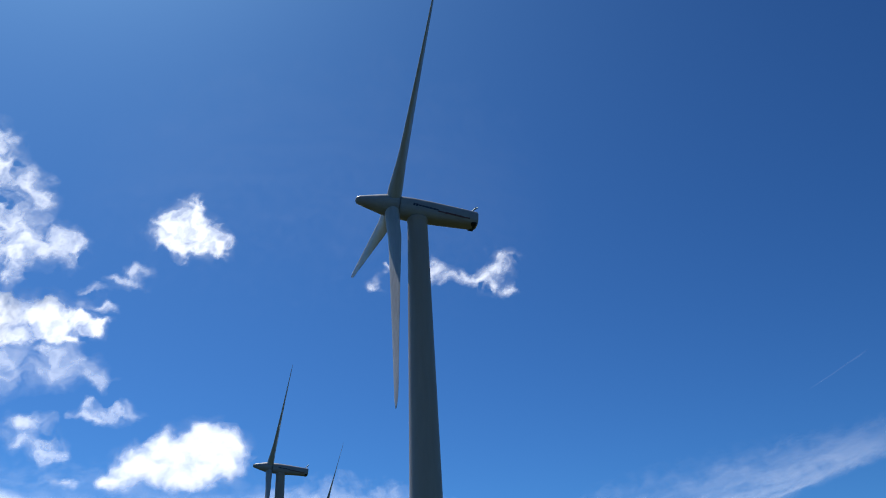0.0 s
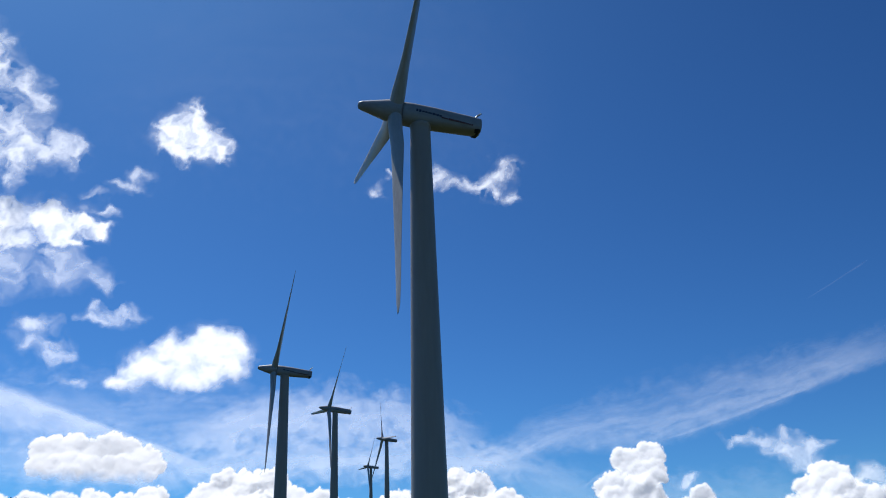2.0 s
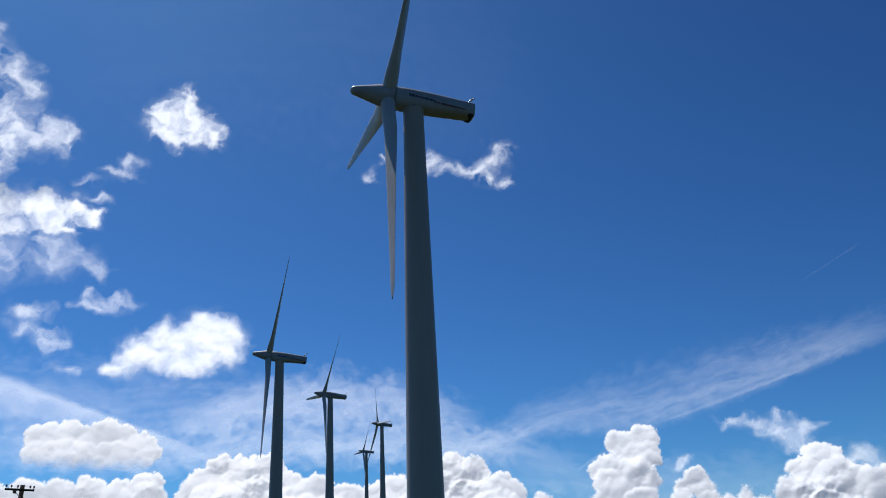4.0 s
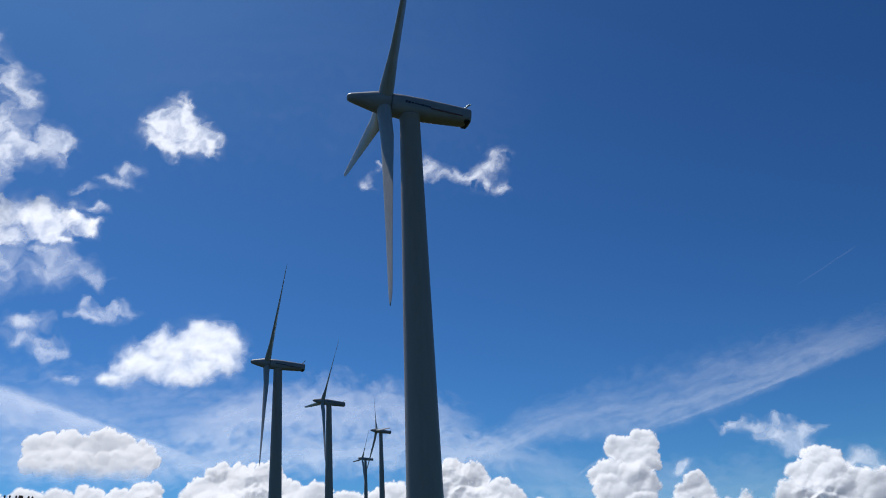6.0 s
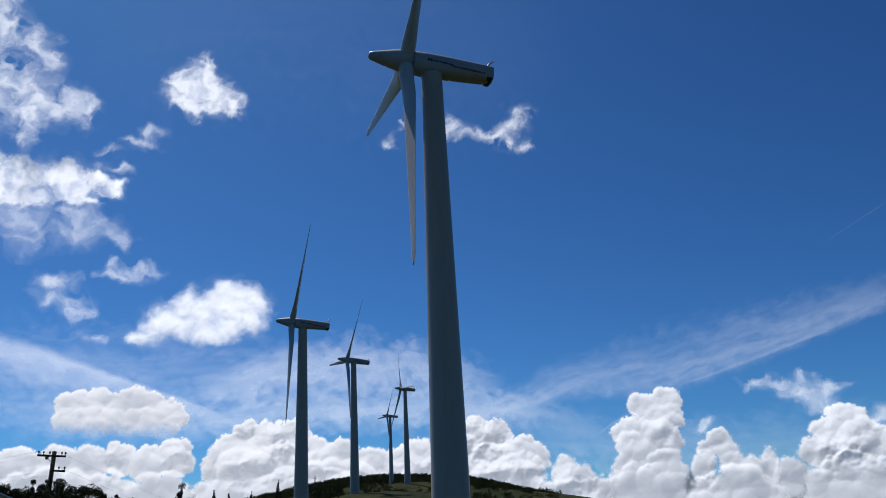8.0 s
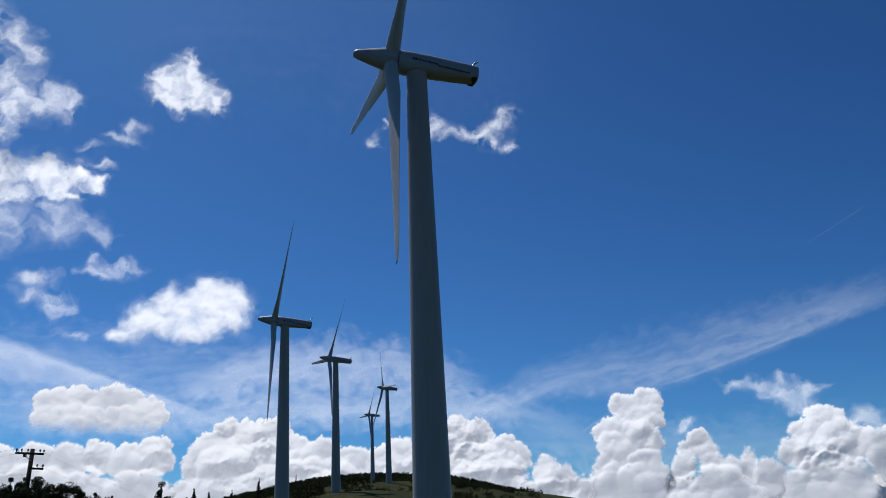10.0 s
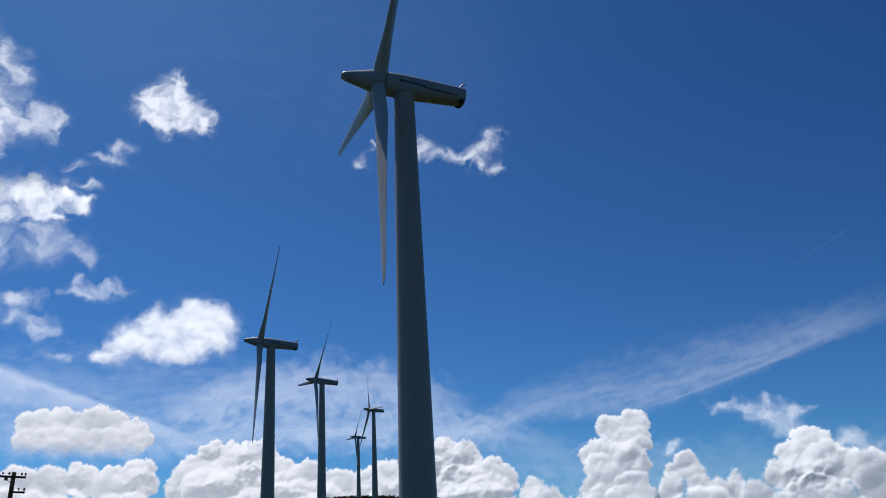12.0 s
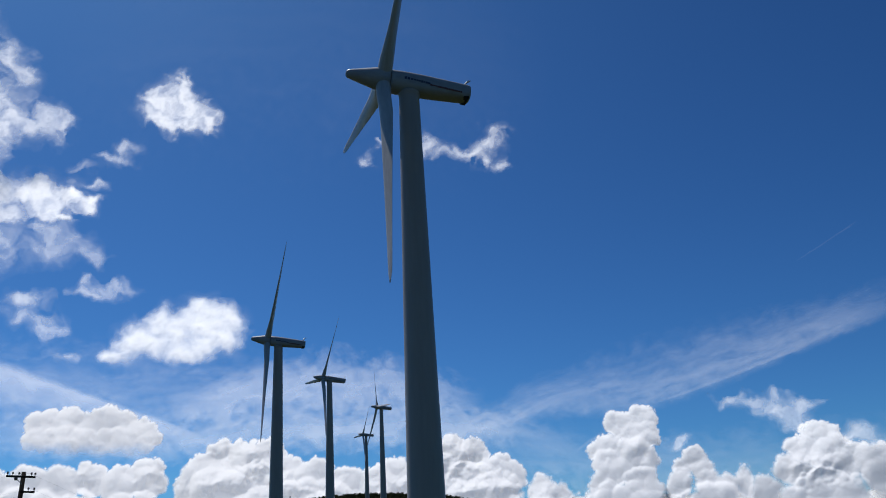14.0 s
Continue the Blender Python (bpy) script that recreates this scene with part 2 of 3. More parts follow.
def make_nacelle(parent):
    bm = bmesh.new()
    rows = [(1.74, 1.7, 1.70, 2.2), (1.72, 1.98, 1.96, 2.2), (1.55, 2.06, 2.02, 2.3), (0.6, 2.08, 2.04, 2.5), (-1.2, 1.98, 1.92, 2.8),
            (-3.4, 1.80, 1.70, 3.0), (-5.2, 1.64, 1.50, 3.2), (-5.48, 1.58, 1.44, 3.2), (-5.58, 1.46, 1.32, 3.2), (-5.60, 1.2, 1.06, 3.2)]
    loft(bm, [superring(y, w, h, power=p, dz=-0.05) for y, w, h, p in rows])
    nacelle = part("nacelle", bm, SHELL, parent, "long tapering off-white nacelle shell, darkened as if backlit")
    nacelle.matrix_basis = pose(0, 0, HUB_H, TILT)
    # hatch seam, vent, mast and lettering
    bm = bmesh.new()
    block(bm, (0, -5.2, -0.67), (1.38, 0.52, 0.26), bevel=0.05)
    part("vent", bm, BLACK, nacelle, "black exhaust vent under the tail")
    bm = bmesh.new()
    tube(bm, (0.1, -4.95, 0.6), (0.1, -5.5, 1.42), 0.12, 0.08)
    tube(bm, (0.1, -5.3, 1.15), (0.1, -5.75, 1.55), 0.06)
    tube(bm, (-0.15, -5.5, 1.38), (0.35, -5.5, 1.38), 0.035)
    part("wind_vane_mast", bm, STEEL, nacelle, "short leaning steel instrument mast")
    for side in (1, -1):
        bm = bmesh.new()
        rnd = random.Random(5)
        y = 0.6
        for i in range(10):
            w = rnd.uniform(0.14, 0.26)
            hh = rnd.choice((0.24, 0.30, 0.36))
            x = half_width(y)
            block(bm, (side * x, y - w / 2, -0.06 - 0.012 * i), (0.02, w * 0.9, hh * 0.66))
            y -= w + rnd.choice((0.03, 0.04, 0.05))
        part("lettering", bm, NAVY, nacelle, "row of dark blue letter bars", smooth=False)
        bm = bmesh.new()
        y = -1.75
        for i in range(17):
            w = rnd.uniform(0.10, 0.19)
            x = half_width(y)
            block(bm, (side * x, y - w / 2, -0.3 - 0.006 * i), (0.02, w, rnd.choice((0.12, 0.16, 0.19))))
            y -= w + rnd.choice((0.02, 0.03, 0.045))
        part("lettering", bm, RED, nacelle, "row of small reddish letter bars", smooth=False)
    return nacelle


def airfoil(chord, thick, n=18):
    """Closed section: x along the chord from the leading edge, y across."""
    pts = []
    for i in range(n):
        a = 2 * math.pi * i / n
        xx = 0.5 + 0.5 * math.cos(a)
        yt = thick * 5 * (0.2969 * math.sqrt(xx) - 0.126 * xx - 0.3516 * xx ** 2 + 0.2843 * xx ** 3 - 0.1036 * xx ** 4)
        camb = 0.12 * xx * (1 - xx)
        pts.append(((xx - 0.3) * chord, (camb + (yt if a < math.pi else -yt)) * chord))
    return pts


def make_blade(parent, phi):
    bm = bmesh.new()
    rings = []
    stations = (0.4, 0.9, 1.4, 2.0, 2.8, 3.8, 5.0, 7.0, 9.5, 12.5, 15.5, 18.5, 20.8, 22.0, 22.6, 22.85)
    for r in stations:
        t = min(1, max(0, (r - 1.0) / 4.4))
        t = t * t * (3 - 2 * t)
        span = (r - 4.4) / (REACH - 4.4)
        chord = 1.3 * (1 - t) + t * (1.4 - 0.82 * max(span, 0)) * (1 if r < 21.5 else max(0.25, 1 - ((r - 21.5) / 1.55) ** 2))
        twist = radians(24 * (1 - max(0, min(1, span))) ** 1.1 + 14)
        foil = airfoil(chord, 0.40 - 0.24 * min(1, max(span, 0) * 1.5))
        ring = []
        for i, (fx, fy) in enumerate(foil):
            a = 2 * math.pi * i / len(foil)
            cx, cy = 0.65 * math.cos(a), 0.65 * math.sin(a)
            px, py = cx * (1 - t) + fx * t, cy * (1 - t) + fy * t
            # leading edge turns upwind near the root
            ring.append((px * math.cos(twist) + py * math.sin(twist), -px * math.sin(twist) + py * math.cos(twist), r))
        rings.append(ring)
    loft(bm, rings)
    blade = part("blade", bm, BLADE, parent, "long slender twisted white rotor blade, darkened as if backlit")
    blade.matrix_basis = pose(0, 0, 0, 0, phi, 0)
    return blade


def make_hub(parent):
    bm = bmesh.new()
    n = 32
    prof = [(-0.52, 0.55), (-0.5, 0.98), (-0.3, 1.04), (0.3, 1.04), (0.75, 0.97), (1.6, 0.76), (2.5, 0.54), (3.0, 0.42), (3.22, 0.33), (3.32, 0.2), (3.35, 0.06)]
    loft(bm, [[(r * math.cos(2 * math.pi * i / n), y, r * math.sin(2 * math.pi * i / n)) for i in range(n)] for y, r in prof])
    return part("hub", bm, SHELL, parent, "rotor hub with a long rounded nose cone")


def rotor_pose(phase):
    return pose(0, 0, HUB_H, TILT) @ pose(0, HUB, 0, 0, phase, 0)


def make_turbine(where, heading, phase):
    base = new("wind_turbine")
    make_tower(base)
    make_nacelle(base)
    hub = make_hub(base)
    for k in range(3):
        make_blade(hub, 120 * k)
    hub.matrix_basis = rotor_pose(phase)
    base.matrix_basis = pose(*where, 0, 0, -heading)
    return tagged(base, "tall white three-bladed wind turbine on a tapering tower", "wind turbine", "row of wind turbines on the ridge")


# x, y, base height, compass of the nose, rotor angle
ROW = ((-0.61, 67.72, -5.54, -105.5, 79.0), (-31.14, 179.16, 2.4, -108.3, 75.0), (-33.87, 295.64, 20.73, -114.0, 82.0),
       (-25.84, 461.28, 42.33, -111.4, 22.0), (-46.25, 626.44, 55.67, -111.9, 86.0))
first = make_turbine(ROW[0][:3], ROW[0][3], ROW[0][4])
for x, y, z, heading, phase in ROW[1:]:
    again = copy_thing(first, pose(x, y, z, 0, 0, -heading))
    for child in again.children:
        if child.name.startswith("hub"):
            child.matrix_basis = rotor_pose(phase)


# ---------------------------------------------------------------- trees and scrub
def leaf_cloud(rnd, clumps, per, size):
    """Many small leaf faces gathered in clumps: centre, radius."""
    rs = np.random.RandomState(rnd.randrange(1 << 30))
    centre = np.repeat(np.array([tuple(c) for c, _ in clumps], float), per, 0)
    radius = np.repeat(np.array([r for _, r in clumps], float), per)
    n = len(radius)
    d = rs.normal(size=(n, 3)) * (1, 1, 0.8)
    d *= (radius * rs.rand(n) ** 0.45 / np.linalg.norm(d, axis=1))[:, None]
    a, b = rs.normal(size=(n, 3)), rs.normal(size=(n, 3))
    a /= np.linalg.norm(a, axis=1)[:, None]
    b = np.cross(a, b)
    b /= np.linalg.norm(b, axis=1)[:, None]
    s_ = (size * rs.uniform(0.6, 1.4, n))[:, None]
    c = centre + d
    verts = np.stack([c - a * s_, c + b * s_ * 0.45, c + a * s_, c - b * s_ * 0.45], 1).reshape(-1, 3)
    return verts, np.arange(4 * n).reshape(n, 4)


def make_tree(x, y, height, spread, seed, style="broad", label="dark green bushy tree"):
    rnd = random.Random(seed)
    z = float(land(x, y))
    tree = new("tree")
    tree.matrix_basis = pose(x, y, z - 0.15)
    bm = bmesh.new()
    lean = Vector((rnd.uniform(-0.06, 0.06), rnd.uniform(-0.06, 0.06), 1))
    at, rad = Vector((0, 0, 0)), (0.02 * height + 0.06) * (1.9 if style == "bare" else 1)
    spine = [at.copy()]
    for i in range(5):
        nxt = at + lean * height * 0.19 + Vector((rnd.uniform(-1, 1), rnd.uniform(-1, 1), 0)) * 0.015 * height
        tube(bm, at, nxt, rad * (1 - i * 0.17), rad * (1 - (i + 1) * 0.17), 7)
        at = nxt
        spine.append(at.copy())
    clumps = []
    limbs = {"broad": 13, "spire": 30, "bare": 22}[style]
    for i in range(limbs):
        u = rnd.uniform(0.25, 0.98) if style != "spire" else 0.15 + 0.85 * i / limbs
        k = min(4, int(u * 5))
        start = spine[k].lerp(spine[k + 1], u * 5 - k)
        ang = rnd.uniform(0, 2 * math.pi)
        if style == "spire":
            reach, rise = spread * (1.05 - u) * rnd.uniform(0.7, 1.1), 0.1
        else:
            reach, rise = spread * rnd.uniform(0.35, 1.0) * (0.8 if style == "bare" else 1), rnd.uniform(0.2, 0.8)
        end = start + Vector((math.cos(ang), math.sin(ang), rise)) * reach
        end.z = min(end.z, height * rnd.uniform(0.8, 1.0))
        tube(bm, start, end, rad * 0.35, rad * 0.1, 5)
        size = {"broad": 0.34, "spire": 0.26, "bare": 0.2}[style] * spread
        if style == "spire":
            size *= 1.5 - u
        clumps.append((end, size * rnd.uniform(0.7, 1.2)))
        clumps.append((start.lerp(end, 0.6) + Vector((0, 0, 0.1 * spread)), size * rnd.uniform(0.5, 1.0)))
    clumps.append((Vector((at.x, at.y, height * 0.97)), (0.12 if style == "spire" else 0.25) * spread))
    if style == "broad":
        for _ in range(6):
            clumps.append((Vector((at.x + rnd.uniform(-0.4, 0.4) * spread, at.y + rnd.uniform(-0.4, 0.4) * spread, height * rnd.uniform(0.72, 0.9))), 0.3 * spread))
    part("trunk", bm, BARK, tree, "crooked brown trunk with bare limbs")
    v, f = leaf_cloud(rnd, clumps, {"broad": 420, "spire": 200, "bare": 150}[style], 0.026 * spread + 0.04)
    sheet("crown", v, f, LEAF, tree, smooth=False)
    return tagged(tree, label, "tree")


def polar(az, dist):
    return dist * math.sin(radians(az)), dist * math.cos(radians(az))


# trees beside the pole: compass, distance, top elevation, spread
for i, (az, dist, el, spread, style) in enumerate((
        (-27.6, 84, 5.45, 2.6, "broad"), (-26.5, 80, 5.6, 2.2, "broad"), (-25.5, 88, 5.95, 1.9, "spire"), (-25.15, 82, 5.6, 2.0, "broad"),
        (-24.75, 84, 6.1, 0.8, "bare"), (-23.95, 80, 5.95, 2.0, "broad"), (-23.3, 85, 5.45, 2.2, "broad"), (-22.8, 90, 5.5, 1.7, "broad"),
        (-22.0, 86, 5.45, 1.8, "broad"), (-21.4, 92, 5.1, 1.8, "broad"), (-20.75, 88, 5.15, 1.3, "spire"), (-20.0, 94, 4.8, 1.8, "broad"),
        (-19.5, 90, 5.0, 0.8, "spire"), (-17.42, 78, 5.75, 1.25, "bare"), (-16.9, 80, 4.8, 1.2, "broad"), (-18.6, 95, 4.55, 1.6, "broad"))):
    x, y = polar(az, dist)
    top = 1.6 + dist * math.tan(radians(el))
    make_tree(x, y, top - float(land(x, y)), spread, 20 + i, style,
              {"broad": "dark bushy tree in the hedge by the pole", "spire": "slim dark pointed tree", "bare": "tall thin half-bare tree with tufted crown"}[style])
for i, (az, dist, el) in enumerate(((-15.5, 300, 4.65), (-15.1, 300, 5.15), (-14.35, 310, 4.9), (-11.2, 420, 5.65), (-12.9, 400, 5.0))):
    x, y = polar(az, dist)
    make_tree(x, y, 1.6 + dist * math.tan(radians(el)) - float(land(x, y)), 2.4, 60 + i, "spire", "dark conifer on the hill slope")


def make_scrub(name, spots, seed, label):
    """Woodland scrub: many leaf clumps, one body."""
    rnd = random.Random(seed)
    verts, faces, count = [], [], 0
    for x, y, h in spots:
        z = float(land(x, y))
        clumps = [((x + rnd.gauss(0, h * 0.35), y + rnd.gauss(0, h * 0.35), z + h * rnd.uniform(0.1, 0.75)), h * rnd.uniform(0.25, 0.45)) for _ in range(6)]
        clumps.append(((x, y, z + h * 0.85), h * 0.2))
        v, f = leaf_cloud(rnd, clumps, 34, 0.088 * h)
        verts.append(v)
        faces.append(f + count)
        count += len(v)
    verts, faces = np.concatenate(verts), np.concatenate(faces)
    ob = sheet(name, verts, faces, SCRUB, smooth=False)
    return tagged(ob, label, "scrub", kind="stuff")


rnd = random.Random(11)
spots = []
for _ in range(2600):            # wooded crown of the hill
    az = rnd.uniform(-13.5, 6.0)
    d = rnd.uniform(660, 860)
    x, y = polar(az, d)
    spots.append((x, y, rnd.uniform(2.2, 4.6)))
make_scrub("woodland", spots, 1, "dark scrubby woodland covering the hilltop")
spots = []
for _ in range(1500):             # slope at the side of the row
    az, d = rnd.uniform(-17, -7.3), rnd.uniform(230, 680)
    x, y = polar(az, d)
    if float(fbm(np.array(x / 40.0), np.array(y / 40.0), 3, 5)) > -0.05:
        spots.append((x, y, rnd.uniform(1.6, 4.2)))
make_scrub("woodland", spots, 2, "dark bushes scattered over the grassy slope")
spots = []
for _ in range(1300):
    az, d = rnd.uniform(-6.5, 6.5), rnd.uniform(330, 660)
    x, y = polar(az, d)
    if float(fbm(np.array(x / 35.0), np.array(y / 35.0), 3, 8)) > 0.02:
        spots.append((x, y, rnd.uniform(1.2, 3.0)))
make_scrub("bushes", spots, 3, "low dark bushes on the grass below the turbines")


# ---------------------------------------------------------------- pole line
def make_pole(x, y, top, heading):
    z = float(land(x, y))
    pole = new("utility_pole")
    pole.matrix_basis = pose(x, y, z, 0, 2.2, -heading)
    h = top - z
    bm = bmesh.new()
    tube(bm, (0, 0, -0.5), (0, 0, h), 0.24, 0.18, 14)
    part("shaft", bm, WOOD, pole, "dark creosoted wooden shaft")
    for zz, x0, x1, nm in ((h - 0.42, -1.35, 0.98, "crossarm"), (h - 1.68, -0.05, 1.08, "crossarm")):
        bm = bmesh.new()
        block(bm, ((x0 + x1) / 2, -0.2, zz), (x1 - x0, 0.14, 0.17), bevel=0.02)
        arm = part(nm, bm, WOOD, pole, "dark timber crossarm")
        spots_ = (-1.25, -0.85, -0.35, 0.62, 0.92) if x0 < -1 else (0.55, 1.0)
        for px in spots_:
            bm = bmesh.new()
            tube(bm, (px, -0.2, zz + 0.08), (px, -0.2, zz + 0.2), 0.02)
            for k, (rr, za) in enumerate(((0.07, 0.18), (0.095, 0.25), (0.07, 0.32))):
                tube(bm, (px, -0.2, zz + za), (px, -0.2, zz + za + 0.06), rr, rr * 0.8, 10)
            part("insulator", bm, CERAMIC, arm, "brown porcelain insulator")
    bm = bmesh.new()
    tube(bm, (-0.75, -0.22, h - 0.45), (0.0, -0.16, h - 1.05), 0.03)
    part("brace", bm, STEEL, pole)
    bm = bmesh.new()
    tube(bm, (-0.55, -0.3, h - 0.75), (-0.55, -0.3, h - 0.5), 0.14, 0.14, 10)
    part("fuse_switch", bm, CERAMIC, pole, "dark hanging fuse switch")
    return tagged(pole, "weathered wooden utility pole with crossarms and insulators", "utility pole"), z, h


px, py = polar(-24.68, 86)
pole, pz, ph = make_pole(px, py, 1.6 + 86 * math.tan(radians(7.42)), -24.4)


def make_wire(a, b, sag, label):
    a, b = Vector(a), Vector(b)
    bm = bmesh.new()
    prev = None
    for i in range(25):
        t = i / 24
        p = a.lerp(b, t) - Vector((0, 0, sag * 4 * t * (1 - t)))
        if prev is not None:
            tube(bm, prev, p, 0.0036, 0.0036, 5)
        prev = p
    ob = part("power_line", bm, CABLE)
    return tagged(ob, label, "power line", "wires of the pole line")


arm_dir = Vector((math.cos(radians(24.4)), math.sin(radians(24.4)), 0))
for off, dz in ((-1.25, -0.1), (-0.85, -0.1), (0.92, -0.1)):
    a = Vector((px, py, pz + ph + dz)) + arm_dir * off
    make_wire(a, a + Vector((-60, 8, -1.5)), 1.2, "thin dark wire running to the next pole")
for off, dz in ((0.92, -0.1), (1.0, -1.35)):
    a = Vector((px, py, pz + ph + dz)) + arm_dir * off
    make_wire(a, a + Vector((30, 36, -13)), 1.0, "thin dark wire running down towards the slope")
for dz in (-1.75, -2.15):
    a = Vector((px, py, pz + ph + dz))
    make_wire(a, a + Vector((-60, 8, -1.0)), 0.8, "thin dark lower wire")


# small lattice mast on the far slope
def make_mast(x, y, top):
    z = float(land(x, y))
    mast = new("lattice_mast")
    mast.matrix_basis = pose(x, y, z)
    h = top - z
    bm = bmesh.new()
    for sx in (-1, 1):
        for sy in (-1, 1):
            tube(bm, (sx * 0.9, sy * 0.9, -0.5), (sx * 0.25, sy * 0.25, h), 0.09, 0.07, 5)
    for k in range(7):
        u, v = k / 7, (k + 1) / 7
        a, b = 0.9 - 0.65 * u, 0.9 - 0.65 * v
        for s_ in (-1, 1):
            tube(bm, (-a, s_ * a, u * h), (b, s_ * b, v * h), 0.05, 0.05, 4)
            tube(bm, (s_ * a, -a, u * h), (s_ * b, b, v * h), 0.05, 0.05, 4)
    part("frame", bm, CABLE, mast)
    for zz in (0.72, 0.9):
        bm = bmesh.new()
        block(bm, (0, 0, h * zz), (3.2, 0.15, 0.2), bevel=0.03)
        part("crossarm", bm, CABLE, mast)
    return tagged(mast, "thin distant steel lattice mast on the hillside", "mast")


mx, my = polar(-9.0, 640)
make_mast(mx, my, 1.6 + 640 * math.tan(radians(5.75)))


# pale-roofed shed below the trees
def make_shed(x, y, ridge, heading):
    z = float(land(x, y))
    shed = new("shed")
    shed.matrix_basis = pose(x, y, z, 0, 0, -heading)
    h, half, length, eave = ridge - z, 3.2, 6.0, ridge - z - 1.35
    for sx in (-1, 1):
        bm = bmesh.new()
        block(bm, (sx * (half - 0.35), 0, (eave + 0.1) / 2 - 0.2), (0.2, length - 0.6, eave + 0.1))
        part("side_wall", bm, RENDERED, shed, smooth=False)
    for sy in (-1, 1):
        bm = bmesh.new()
        w, y0 = half - 0.25, sy * (length / 2 - 0.4)
        loft(bm, [[(-w, yy, -0.3), (w, yy, -0.3), (w, yy, eave), (0, yy, h - 0.16), (-w, yy, eave)] for yy in (y0 - 0.1, y0 + 0.1)])
        part("gable_wall", bm, RENDERED, shed, smooth=False)
    for sx in (-1, 1):
        bm = bmesh.new()
        rows, n = [], 40
        for yy_i in range(n + 1):
            yy = -length / 2 + length * yy_i / n
            rib = 0.03 if yy_i % 4 == 0 else 0.0
            rows.append([(0, yy, h + rib), (sx * half, yy, eave - 0.1 + rib), (sx * half, yy, eave - 0.15 + rib), (0, yy, h - 0.05 + rib)])
        loft(bm, rows)
        part("roof_panel", bm, ROOFING, shed, "ribbed pale metal roof sheet", smooth=False)
    return tagged(shed, "small shed with a pale ribbed metal roof", "shed")


sx_, sy_ = polar(-28.4, 46)
make_shed(sx_, sy_, 1.6 + 46 * math.tan(radians(5.6)), -20)


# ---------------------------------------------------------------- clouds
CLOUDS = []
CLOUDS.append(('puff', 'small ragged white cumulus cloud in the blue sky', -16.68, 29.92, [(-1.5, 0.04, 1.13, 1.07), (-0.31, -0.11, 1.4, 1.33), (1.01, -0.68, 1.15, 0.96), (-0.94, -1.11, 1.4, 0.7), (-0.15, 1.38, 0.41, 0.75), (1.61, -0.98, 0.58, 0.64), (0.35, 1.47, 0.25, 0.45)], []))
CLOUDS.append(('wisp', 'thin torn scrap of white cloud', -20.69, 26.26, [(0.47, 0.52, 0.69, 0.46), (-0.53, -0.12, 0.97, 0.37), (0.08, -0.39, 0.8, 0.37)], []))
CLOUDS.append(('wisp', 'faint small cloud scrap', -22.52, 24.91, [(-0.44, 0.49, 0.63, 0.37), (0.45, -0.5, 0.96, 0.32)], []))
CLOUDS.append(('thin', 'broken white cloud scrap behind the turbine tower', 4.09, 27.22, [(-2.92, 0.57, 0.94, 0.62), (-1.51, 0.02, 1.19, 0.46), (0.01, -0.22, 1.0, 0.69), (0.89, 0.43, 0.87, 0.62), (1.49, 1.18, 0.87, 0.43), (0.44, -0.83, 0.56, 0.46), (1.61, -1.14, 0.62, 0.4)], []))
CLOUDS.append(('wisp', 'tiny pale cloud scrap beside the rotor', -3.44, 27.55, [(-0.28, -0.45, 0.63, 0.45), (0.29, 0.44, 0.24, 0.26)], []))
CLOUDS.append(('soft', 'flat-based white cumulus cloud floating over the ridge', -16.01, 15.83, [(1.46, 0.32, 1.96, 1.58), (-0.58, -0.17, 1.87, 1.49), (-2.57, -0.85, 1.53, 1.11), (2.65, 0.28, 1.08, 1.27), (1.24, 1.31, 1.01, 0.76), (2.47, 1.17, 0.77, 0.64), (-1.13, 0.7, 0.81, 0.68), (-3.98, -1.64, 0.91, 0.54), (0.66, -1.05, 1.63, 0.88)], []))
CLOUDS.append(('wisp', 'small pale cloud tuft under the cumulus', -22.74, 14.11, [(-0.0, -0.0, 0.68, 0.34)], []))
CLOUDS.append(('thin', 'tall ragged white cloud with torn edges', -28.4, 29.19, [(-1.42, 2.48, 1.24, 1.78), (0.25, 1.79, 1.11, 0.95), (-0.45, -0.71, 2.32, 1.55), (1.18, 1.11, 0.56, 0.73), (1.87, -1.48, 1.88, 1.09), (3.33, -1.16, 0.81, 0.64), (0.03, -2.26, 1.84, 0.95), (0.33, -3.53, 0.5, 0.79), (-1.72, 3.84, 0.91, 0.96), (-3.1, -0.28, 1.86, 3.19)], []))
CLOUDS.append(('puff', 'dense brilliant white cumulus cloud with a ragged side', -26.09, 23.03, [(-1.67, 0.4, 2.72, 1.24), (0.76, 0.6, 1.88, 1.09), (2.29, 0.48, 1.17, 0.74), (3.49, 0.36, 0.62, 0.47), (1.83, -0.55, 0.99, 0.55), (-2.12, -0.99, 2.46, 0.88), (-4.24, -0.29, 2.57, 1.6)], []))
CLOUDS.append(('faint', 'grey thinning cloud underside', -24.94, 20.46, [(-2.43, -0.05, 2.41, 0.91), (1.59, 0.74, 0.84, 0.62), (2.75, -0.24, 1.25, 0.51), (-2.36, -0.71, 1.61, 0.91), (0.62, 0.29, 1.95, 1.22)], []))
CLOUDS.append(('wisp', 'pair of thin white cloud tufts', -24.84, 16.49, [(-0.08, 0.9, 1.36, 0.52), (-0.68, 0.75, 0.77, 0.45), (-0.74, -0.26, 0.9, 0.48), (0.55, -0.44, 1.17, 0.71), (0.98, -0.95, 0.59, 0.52)], []))
